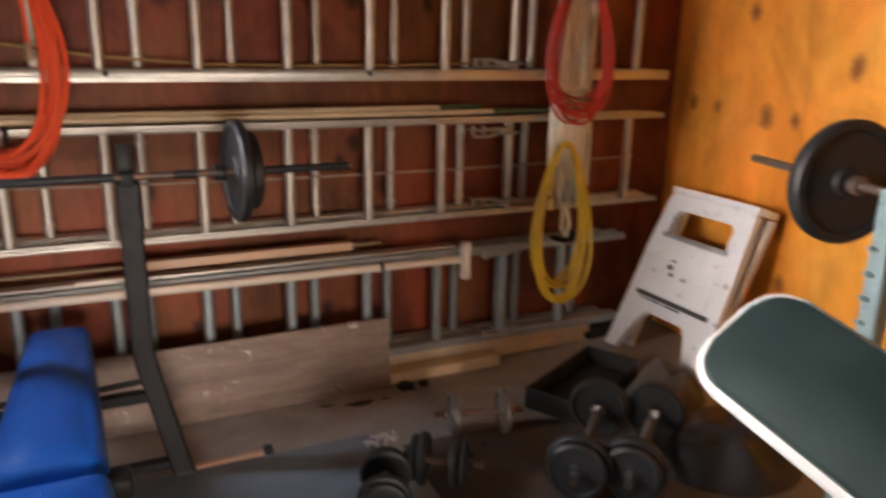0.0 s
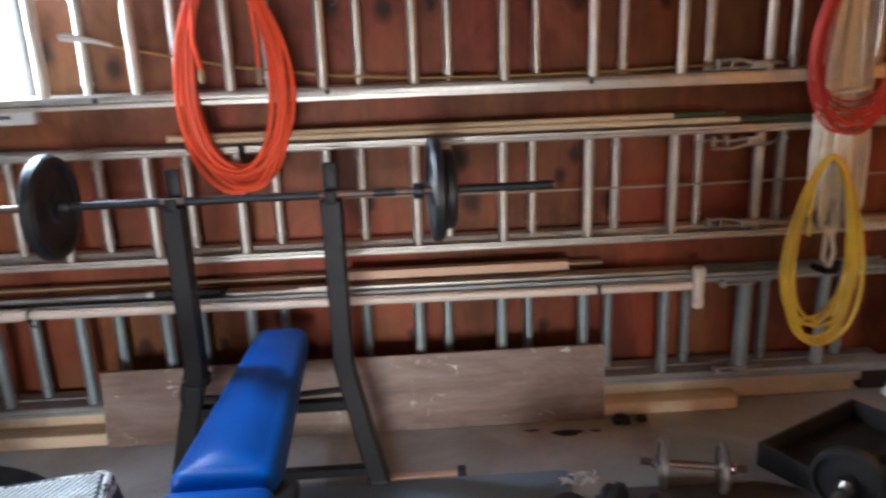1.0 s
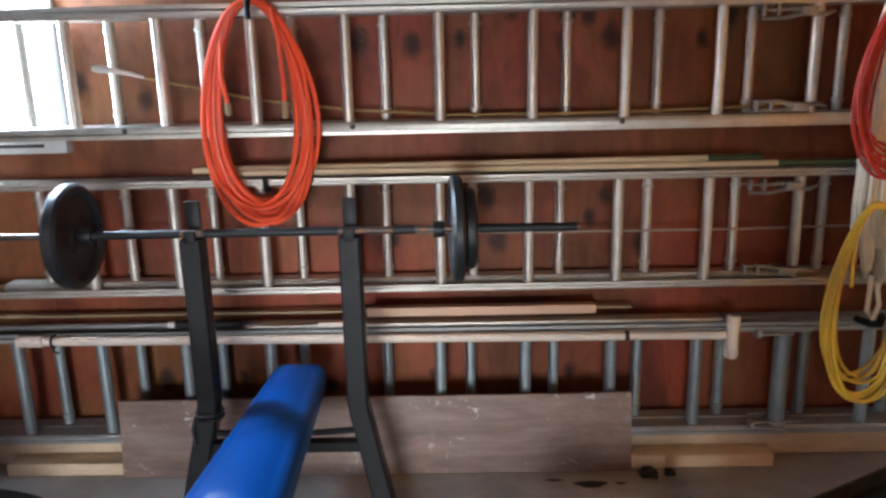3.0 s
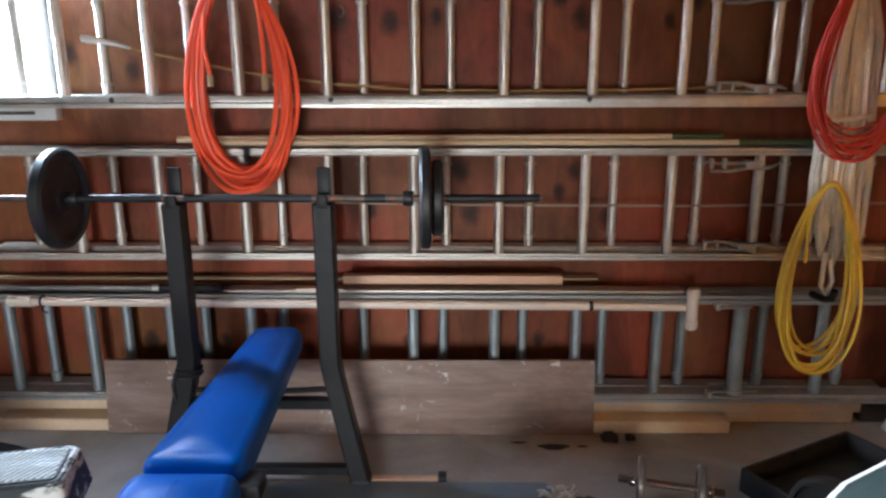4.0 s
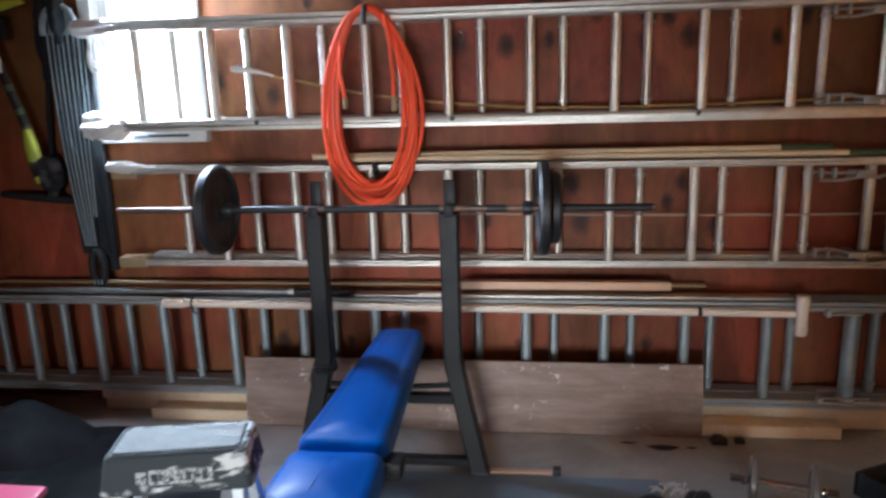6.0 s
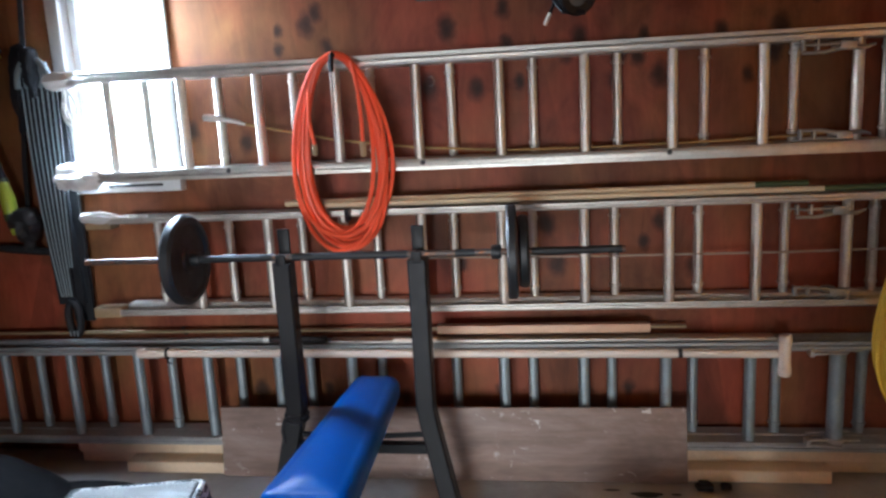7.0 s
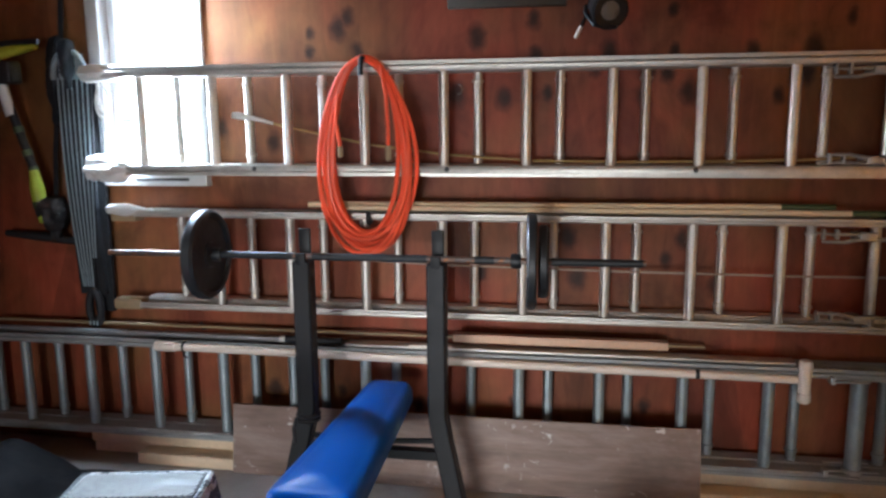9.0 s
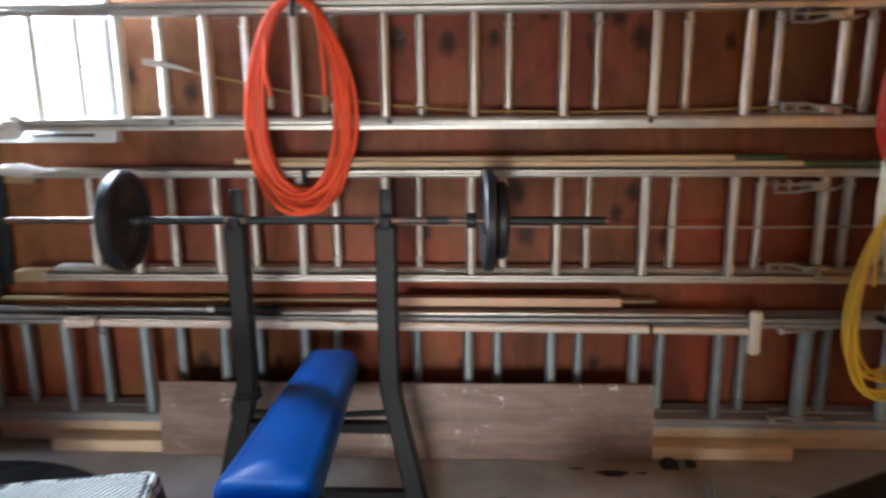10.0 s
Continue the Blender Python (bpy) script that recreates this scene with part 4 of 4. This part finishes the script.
chrome_dumbbell((1.240, 2.050, .008), -15, "small chrome dumbbell with grey plates on the floor")

# ---- black tray and dark bag by the corner ----
tray = thing("black_tray", (1.78, 2.30, 0), "open black plastic tray lying on the floor in the corner", "tray")
tm = pose(1.775, 2.205, .002, 0, 0, 28.4)
bm = bmesh.new()
box(bm, (-.265, -.15, 0), (.265, .09, .012), .003, tm)
box(bm, (-.265, .078, .012), (.265, .09, .085), .003, tm)
box(bm, (-.265, -.15, .012), (-.253, .078, .085), .003, tm)
box(bm, (.253, -.15, .012), (.265, .078, .085), .003, tm)
box(bm, (-.253, -.15, .012), (.253, -.138, .060), .003, tm)
part("body", bm, M_DARKRUB, tray)
part("liner", boxed((-.245, -.13, .0125), (.245, .07, .020), .002, tm), M_DARKCLOTH_SHADE, tray, "grey dusty liner")


def heap(name, label, category, cx, cy, rx, ry, h, seed, mat, n=26):
    bm = bmesh.new()
    rows = []
    for i in range(n):
        for j in range(n):
            u, v = i / (n - 1) * 2 - 1, j / (n - 1) * 2 - 1
            d = math.sqrt(u * u + v * v)
            z = h * max(0.0, 1 - d ** 2.6) * (0.8 + .45 * noise.noise(Vector((u * 2.2 + seed, v * 2.2, seed)))) + .02 * noise.noise(Vector((u * 7, v * 7, seed))) * max(0, 1 - d)
            s = min(1.0, 1 / max(d, 1e-6)) if d > 1 else 1.0
            rows.append(bm.verts.new((cx + rx * u * s, cy + ry * v * s, max(.002, z))))
    for i in range(n - 1):
        for j in range(n - 1):
            bm.faces.new((rows[i * n + j], rows[(i + 1) * n + j], rows[(i + 1) * n + j + 1], rows[i * n + j + 1]))
    return tagged(part(name, bm, mat), label, category)


# Low dark sheet, added in place of shade on the left floor.
heap("dark_tarpaulin", "crumpled dark sheet added to darken the shaded floor", "tarpaulin", -1.27, 1.76, .66, .70, .040, 7.0, M_DARKCLOTH_SHADE, 44)
heap("dark_bag", "slumped dark cloth bag on the floor by the wall", "bag", -1.72, 2.26, .42, .28, .17, 4.0, M_DARKCLOTH_SHADE)
heap("grey_cloth_bag", "dusty grey cloth bag in front of the white stool", "bag", 2.07, 2.02, .17, .15, .15, 2.0, M_GREYCLOTH)
heap("black_bag", "slumped black bag behind the dumbbells", "bag", 1.95, 1.55, .26, .22, .14, 9.0, M_DARKRUB)

# ---- white folded step stool leaning on the east wall ----
stool = thing("folded_step_stool", (2.3, 2.3, 0), "scuffed white folded step stool leaning against the orange wall", "step stool")
bx = Vector((2.21, 2.565, .005))
ux = Vector((.03, -1.0, 0)).normalized()
uz = (Vector((2.45, 2.52, .73)) - bx).normalized()
un = ux.cross(uz).normalized()
sm = Matrix((ux, uz, un)).transposed().to_4x4()
sm.translation = bx
W, Hh = .56, .765


def ring_panel(bm, outer, hole, depth, m):
    k = len(outer)
    vs = [[bm.verts.new(m @ Vector((x, y, z))) for x, y in loop] for loop in (outer, hole) for z in (0, depth)]
    ol, oh, il, ih = vs
    for i in range(k):
        j = (i + 1) % k
        bm.faces.new((ol[i], ol[j], oh[j], oh[i]))
        bm.faces.new((il[i], il[j], ih[j], ih[i]))
        bm.faces.new((ol[i], ol[j], il[j], il[i]))
        bm.faces.new((oh[i], oh[j], ih[j], ih[i]))
    return bm


upper_out = [(.02, .46), (W - .02, .46), (W - .035, Hh - .03), (W - .06, Hh), (.07, Hh), (.045, Hh - .03)]
upper_hole = [(.115, .575), (W - .115, .575), (W - .115, .66), (W - .135, .685), (.135, .685), (.115, .66)]
part("hand_hold_panel", ring_panel(bmesh.new(), upper_out, upper_hole, .035, sm), M_SCUFF, stool, "white panel with a hand hole")
leg = [(.0, 0), (.07, 0), (.135, .17), (.17, .215), (W - .17, .215), (W - .135, .17), (W - .07, 0), (W, 0), (W - .02, .458), (.02, .458)]
part("leg_panel", prism(bmesh.new(), leg, .033, sm, .004), M_SCUFF, stool, "white splayed leg panel")
part("rear_frame", prism(bmesh.new(), [(.03, .02), (.075, .02), (.09, Hh - .02), (.05, Hh - .02)], .035, sm @ pose(0, 0, -.075), .003), M_SCUFF, stool)
part("rear_frame", prism(bmesh.new(), [(W - .075, .02), (W - .03, .02), (W - .03, Hh - .02), (W - .085, Hh - .02)], .035, sm @ pose(0, 0, -.075), .003), M_SCUFF, stool)
part("top_edge", boxed((.045, Hh - .012, -.085), (W - .035, Hh + .018, .042), .006, sm), M_SCUFF, stool)
part("tread", boxed((.10, .555, -.03), (W - .10, .578, .048), .004, sm), M_ALU_DULL, stool, "grey paint-covered tread")
part("step_panel", boxed((.095, .31, .034), (W - .095, .545, .046), .004, sm), M_SCUFF, stool)
# Raised dark strip stands in for the shade inside a slot.
part("slot_strip", boxed((.075, .275, .034), (W - .06, .296, .041), .002, sm), M_INK_SHADE, stool, "dark strip drawn for the shade in a slot")
for i in range(7):
    w = .020 + .012 * (i % 3)
    part("lettering_bar", boxed((.10 + i * .038, .262, .0345), (.10 + i * .038 + w, .271, .0365), 0, sm), M_INK_SHADE, stool, "dark illegible lettering")
for x, y, s in ((.215, .435, .016), (.235, .405, .012), (.31, .40, .010), (.225, .465, .009)):
    part("scuff_mark", prism(bmesh.new(), rounded(x - s, y - s * .7, x + s, y + s * .7, s * .5, 3), .0012, sm @ pose(0, 0, .0462)), M_INK_SHADE, stool)

# ---- green padded stand and second barbell ----
stand = thing("padded_stand", (1.15, .6, 0), "dark green sloping pad with white edging on a white post", "exercise stand")
d = Vector((-.052, .290, .092)).normalized()
L = Vector((1.042, .900, .792))
T = Vector((1.252, .880, .933))
v = (T - L)
v = (v - d * v.dot(d)).normalized()
nn = v.cross(d).normalized()
if nn.z < 0:
    nn = -nn
gm = Matrix((v, -d, nn)).transposed().to_4x4()
gm.translation = L
part("pad", prism(bmesh.new(), rounded(.012, .012, .246, .64, .066), .030, gm @ pose(0, 0, -.02), .008), M_GREEN, stand)
part("edging", prism(bmesh.new(), rounded(0, 0, .258, .652, .074), .026, gm @ pose(0, 0, -.028), .007), M_WHITE, stand, "white edging under the pad")
foot = gm @ Vector((.13, .30, -.03))
part("post", sweep(bmesh.new(), [(foot.x, foot.y, foot.z), (foot.x, foot.y, .02)], .030, square=True), M_WHITE, stand, "white square post")
part("base_bar", sweep(bmesh.new(), [(foot.x - .22, foot.y, .026), (foot.x + .25, foot.y, .026)], .025, square=True), M_WHITE, stand)
part("base_bar", sweep(bmesh.new(), [(foot.x, foot.y - .25, .026), (foot.x, foot.y + .25, .026)], .025, square=True), M_WHITE, stand)

hub, dd = Vector((1.90, 1.252, 1.024)), Vector((.235, .972, 0)).normalized()
rack = thing("barbell_rack", (1.87, 1.0, 0), "grey-blue steel rack that holds a barbell by the orange wall", "barbell rack")
for s in (-.17, -.72):
    p = hub + dd * s
    part("upright", sweep(bmesh.new(), [(p.x, p.y, .99), (p.x, p.y, .03)], .025, square=True), M_STEELBLUE, rack)
    part("base", sweep(bmesh.new(), [(p.x - .2, p.y, .024), (p.x + .25, p.y, .024)], .022, square=True), M_STEELBLUE, rack)
    for i in range(6):
        z = .55 + i * .065
        part("peg", rod((p.x, p.y, z), (p.x - .045, p.y + .012, z + .015), .007), M_STEELBLUE, rack)
    bm = bmesh.new()
    box(bm, (p.x - .030, p.y - .02, .984), (p.x + .030, p.y + .02, 1.000), .003)
    box(bm, (p.x - .030, p.y - .02, 1.000), (p.x - .020, p.y + .02, 1.04), .003)
    box(bm, (p.x + .020, p.y - .02, 1.000), (p.x + .030, p.y + .02, 1.055), .003)
    part("bar_hook", bm, M_STEELBLUE, rack)
part("crossbar", sweep(bmesh.new(), [hub + dd * -.17 + Vector((0, 0, -.72)), hub + dd * -.72 + Vector((0, 0, -.72))], .02, square=True), M_STEELBLUE, rack)
second = thing("barbell", tuple(hub), "second barbell with a large black plate on a steel rack", "barbell")
part("bar", sweep(bmesh.new(), [hub + dd * .42, hub + dd * -1.1], .0125, 14), M_BAR, second)
hm = Matrix.Translation(hub) @ pose(0, 0, 0, 0, 0, math.degrees(math.atan2(dd.y, dd.x)))
part("weight_plate", lathe(bmesh.new(), plate_profile(.168, .045), hm, 48), M_IRON, second)
part("collar", lathe(bmesh.new(), [(.0125, -.06), (.024, -.06), (.026, -.05), (.026, -.03), (.022, -.024), (.0125, -.024)], hm, 18), M_BAR, second)
part("weight_plate", lathe(bmesh.new(), plate_profile(.168, .045), hm @ pose(-.86, 0, 0), 48), M_IRON, second)

# ---- paint-splashed step stool ----
step = thing("step_stool", (-.39, 1.28, 0), "paint-splashed aluminium step stool with a ribbed tread", "step stool")
s0 = pose(-.515, 1.180, 0, 0, 0, 12.0)
SW, SD, SZ = .314, .150, .603
part("tread", prism(bmesh.new(), rounded(.013, .013, SW - .013, SD - .013, .010, 3), .010, s0 @ pose(0, 0, SZ - .0075), .002), M_TREAD, step, "ribbed metal tread with dried paint")
bm = bmesh.new()
for k in range(-30, 62):
    c, h = k * .0140, SD - .036
    lo, hi = max(.018, c), min(SW - .018, c + h * .8)
    if hi - lo > .006:
        ya, yb = .018 + (lo - c) / .8, .018 + (hi - c) / .8
        sweep(bm, [s0 @ Vector((lo, ya, SZ + .0020)), s0 @ Vector((hi, yb, SZ + .0020))], .0027, 4, square=True)
part("tread_ribs", bm, M_RIB, step, "pale worn diagonal ribs")
bm = bmesh.new()
loops = []
for z, grow, inset in ((SZ - .002, 0, .014), (SZ + .001, 0, .004), (SZ - .004, .002, 0), (SZ - .085, .016, 0), (SZ - .092, .016, .004), (SZ - .088, .014, .012), (SZ - .012, 0, .016)):
    loops.append([bm.verts.new(s0 @ Vector((x, y, z))) for x, y in rounded(-grow + inset, -grow + inset, SW + grow - inset, SD + grow * .5 - inset, .016, 4)])
for a, b in zip(loops, loops[1:]):
    for k in range(len(a)):
        bm.faces.new((a[k], a[(k + 1) % len(a)], b[(k + 1) % len(b)], b[k]))
part("skirt", bm, M_STOOLSKIRT, step, "dark plastic skirt spattered with paint")
sk = s0 @ pose(0, -.0105, SZ - .050, -10.5)
plate = part("name_plate", boxed((.098, -.0012, -.017), (.240, .0008, .017), .0006, sk), M_STOOLPLATE, step, "paint-worn name plate")
for i in range(7):
    part("lettering_bar", boxed((.104 + i * .0188, -.0022, -.009), (.104 + i * .0188 + .014, -.001, .009), .0004, sk), M_STOOLSKIRT, plate, "worn illegible lettering")
part("emblem", boxed((.070, -.0012, -.014), (.092, .0008, .014), .0006, sk), M_STOOLPLATE, step)
for x, dx in ((.022, -.03), (SW - .022, .03)):
    part("leg", sweep(bmesh.new(), [s0 @ Vector((x, .012, SZ - .08)), s0 @ Vector((x + dx, -.11, .01))], .015, square=True), M_STOOLLEG, step)
    part("leg", sweep(bmesh.new(), [s0 @ Vector((x, SD - .03, SZ - .08)), s0 @ Vector((x + dx, SD + .10, .01))], .013, square=True), M_STOOLLEG, step)
part("lower_step", boxed((-.012, -.085, .30), (SW + .012, .035, .32), .004, s0), M_STOOLLEG, step)
part("brace", sweep(bmesh.new(), [s0 @ Vector((-.012, SD + .05, .19)), s0 @ Vector((SW + .012, SD + .05, .19))], .008, 10), M_STOOLLEG, step)

tub = thing("pink_tub", (-1.15, 1.42, 0), "pink plastic storage tub on the floor", "storage tub")
bm = bmesh.new()
box(bm, (-1.36, 1.24, .002), (-.955, 1.52, .285), .03, None, 4)
part("body", bm, M_PINK, tub)
part("rim", boxed((-1.375, 1.225, .275), (-.94, 1.535, .302), .010), M_PINK, tub)
part("handle", sweep(bmesh.new(), [(-1.02, 1.226, .285), (-1.03, 1.205, .27), (-1.10, 1.205, .26), (-1.17, 1.205, .27), (-1.18, 1.226, .285)], .008, 8), M_PLASTIC, tub, "white handle")

# ---- things hung at the wall's west end ----
band = thing("striped_webbing", (-1.43, 2.68, 1.6), "folded black webbing with white stripes hanging on the wall", "webbing")


def ribbon(bm, pts, half, thick):
    rows = []
    for x, y, z in pts:
        rows.append([bm.verts.new((x + s * half, y + t, z)) for s, t in ((-1, 0), (1, 0), (1, thick), (-1, thick))])
    for a, b in zip(rows, rows[1:]):
        for k in range(4):
            bm.faces.new((a[k], a[(k + 1) % 4], b[(k + 1) % 4], b[k]))
    bm.faces.new(rows[0])
    bm.faces.new(rows[-1])
    return bm


def along(top, bottom, f, bow=0.0):
    """A point between two hanging ends, bowed sideways."""
    p = Vector(top).lerp(Vector(bottom), f)
    return (p.x + bow * math.sin(math.pi * f), p.y, p.z)


STEPS = [k / 9 for k in range(10)]
fold = part("webbing", ribbon(bmesh.new(), [along((-1.440, 2.668, 1.62), (-1.422, 2.668, .70), f, -.010) for f in STEPS], .060, .022), M_DARKCLOTH_SHADE, band, smooth=False)
part("webbing", ribbon(bmesh.new(), [along((-1.395, 2.690, 1.60), (-1.392, 2.690, .62), f, .006) for f in STEPS], .045, .020), M_DARKCLOTH_SHADE, band, smooth=False)
for k in range(7):
    u = k / 6
    top, low = (-1.492 + .132 * u, 2.652 + .010 * abs(u - .5), 1.605), (-1.456 + .066 * u, 2.655, .735 if k < 5 else .86)
    pts = [along(top, low, f, -.018 * (1 - u)) for f in STEPS]
    part("stripe", ribbon(bmesh.new(), pts, .0036 - .0010 * (k % 2), .005), M_STRIPE, fold, "pale woven stripe", smooth=False)
    part("webbing_edge", ribbon(bmesh.new(), [(x + .0095, y + .001, z) for x, y, z in pts], .0055, .010), M_DARKCLOTH_SHADE, fold, smooth=False)
end = part("end_loop", sweep(bmesh.new(), [(-1.416 + .026 * math.cos(a), 2.660, .640 + .072 * math.sin(a)) for a in np.linspace(0, 6.28, 25)[:-1]], .017, 10, closed=True), M_DARKRUB, band, "black webbing loop")
for k in range(3):
    part("stripe", boxed((-1.436 + .016 * k, 2.640, .566), (-1.431 + .016 * k, 2.644, .590)), M_STRIPE, end, smooth=False)
part("pale_hoop", sweep(bmesh.new(), [(-1.425 + .072 * math.cos(a), 2.640, 1.615 + .098 * math.sin(a)) for a in np.linspace(-.15, 3.3, 20)], .012, 10), M_STRIPE, band, "pale plastic hoop")
part("hoop_web", ribbon(bmesh.new(), [(-1.418, 2.650, 1.700), (-1.424, 2.646, 1.66), (-1.428, 2.650, 1.60)], .050, .006), M_STRIPE, band, "pale grey cloth in the hoop", smooth=False)
part("gathered_cloth", crumpled(bmesh.new(), (-1.430, 2.645, 1.76), (-1.432, 2.640, 1.56), .027, .35, 3.3), M_DARKCLOTH_SHADE, band, "dark gathered cloth")
part("hanging_strap", ribbon(bmesh.new(), [(-1.468, 2.70, 2.02), (-1.474, 2.69, 1.90), (-1.490, 2.69, 1.74)], .011, .006), M_DARKCLOTH_SHADE, band, smooth=False)
part("dark_sleeve", crumpled(bmesh.new(), (-1.500, 2.695, 1.78), (-1.548, 2.695, 1.42), .034, .28, 7.7), M_DARKCLOTH_SHADE, band, "dark grey sleeve")
part("hanging_strap", ribbon(bmesh.new(), [(-1.545, 2.70, 1.46), (-1.568, 2.70, 1.30), (-1.590, 2.705, 1.08)], .010, .006), M_DARKCLOTH_SHADE, band, smooth=False)
loop = thing("white_cord_coil", (-1.325, 2.69, 1.52), "small coil of white cord hanging by the window", "cord")
coil(loop, M_PLASTIC, 17, -1.322, 2.69, 1.60, 1.445, .032, 5, .0045, .25, 36)
trim = thing("string_trimmer", (-1.70, 2.68, 1.4), "lime green and black string trimmer hanging on the wall", "string trimmer")
part("shaft", rod((-1.728, 2.66, 1.50), (-1.634, 2.66, 1.20), .0185), M_BLACK, trim)
for f in (.30, .62, .86):
    p = Vector((-1.728, 2.66, 1.50)).lerp(Vector((-1.634, 2.66, 1.20)), f)
    part("shaft_ring", rod(p, p + Vector((.0075, 0, -.024)), .0215), M_GREENEND, trim, "dark green ring")
part("collar", rod((-1.752, 2.655, 1.600), (-1.722, 2.655, 1.458), .0215), M_PLASTIC, trim, "white collar")
part("head", sweep(bmesh.new(), [(-1.640, 2.655, 1.23), (-1.630, 2.652, 1.16), (-1.620, 2.65, 1.08), (-1.612, 2.65, 1.01)], .02, 14, radii=[.019, .030, .028, .018]), M_TRIM_GREEN, trim, "lime green motor head")
part("head_band", sweep(bmesh.new(), [(-1.622, 2.65, 1.10), (-1.619, 2.65, 1.07)], .0315, 14), M_GREENEND, trim, "dark green band")
part("guard", crumpled(bmesh.new(), (-1.585, 2.675, 1.12), (-1.575, 2.675, .935), .050, .4, 4.3), M_DARKRUB, trim, "dark guard")
part("grip", sweep(bmesh.new(), [(-1.800, 2.655, 1.690), (-1.748, 2.65, 1.708), (-1.66, 2.65, 1.722), (-1.572, 2.655, 1.736)], .02, 12, radii=[.022, .026, .022, .012]), M_TRIM_GREEN, trim, "lime green grip")
part("grip_cover", sweep(bmesh.new(), [(-1.80, 2.65, 1.735), (-1.70, 2.645, 1.748), (-1.56, 2.65, 1.752)], .012, 10), M_DARKRUB, trim, "black top of the grip")
part("battery", boxed((-1.765, 2.62, 1.585), (-1.680, 2.70, 1.680), .014, None, 3), M_DARKRUB, trim)
long_thing("garden_tool", "long dark tool bar hung level on the wall", "garden tool", sweep(bmesh.new(), [(-1.83, 2.69, .955), (-1.64, 2.68, .942), (-1.46, 2.69, .920)], .018, 10, radii=[.014, .020, .015]), M_DARKRUB)

# ---- small hooks in the plywood ----
long_thing("wire_hook", "small bent dark wire hook screwed into the plywood", "hook", sweep(bmesh.new(), [(0.158, 2.738, 1.557), (0.158, 2.722, 1.557), (0.170, 2.716, 1.553), (0.175, 2.716, 1.537), (0.166, 2.716, 1.521), (0.152, 2.716, 1.523)], .0035, 8), M_BAR)
long_thing("wall_peg", "short dark peg in the plywood above a ladder", "peg", sweep(bmesh.new(), [(-0.948, 2.739, 0.551), (-0.948, 2.705, 0.553), (-0.948, 2.695, 0.567), (-0.948, 2.693, 0.585)], .0075, 8), M_BLACK)

# ---- clamp lamp and slat high on the wall ----
lamp = thing("clamp_lamp", (.69, 2.70, 1.80), "small black clamp lamp with a frosted lens on the wall", "clamp lamp")
hm = pose(.70, 2.675, 1.815, 0, 20, -70)
head = part("housing", lathe(bmesh.new(), [(0, -.06), (.035, -.058), (.052, -.03), (.066, .03), (.068, .045), (.060, .050), (.034, .046)], hm, 26), M_BLACK, lamp)
part("lens", lathe(bmesh.new(), [(0, .052), (.020, .050), (.034, .045)], hm, 26), M_LENS, head, "frosted lens")
part("back_box", boxed((-.075, -.045, -.02), (-.02, .045, .05), .01, hm), M_BLACK, lamp)
part("bracket", sweep(bmesh.new(), [(.63, 2.73, 1.83), (.63, 2.69, 1.80), (.66, 2.66, 1.755), (.74, 2.65, 1.745)], .008, 8), M_BLACK, lamp)
part("sensor_tip", rod((.595, 2.69, 1.715), (.615, 2.69, 1.755), .007), M_PVC, lamp, "pale tip")
part("cable", sweep(bmesh.new(), [(.615, 2.69, 1.755), (.63, 2.70, 1.79), (.66, 2.70, 1.80)], .006, 8), M_BLACK, lamp)
long_thing("wall_batten", "dark wooden batten fixed level on the wall", "batten", boxed((.12, 2.70, 1.835), (.56, 2.739, 1.875), .003), M_BATTEN)
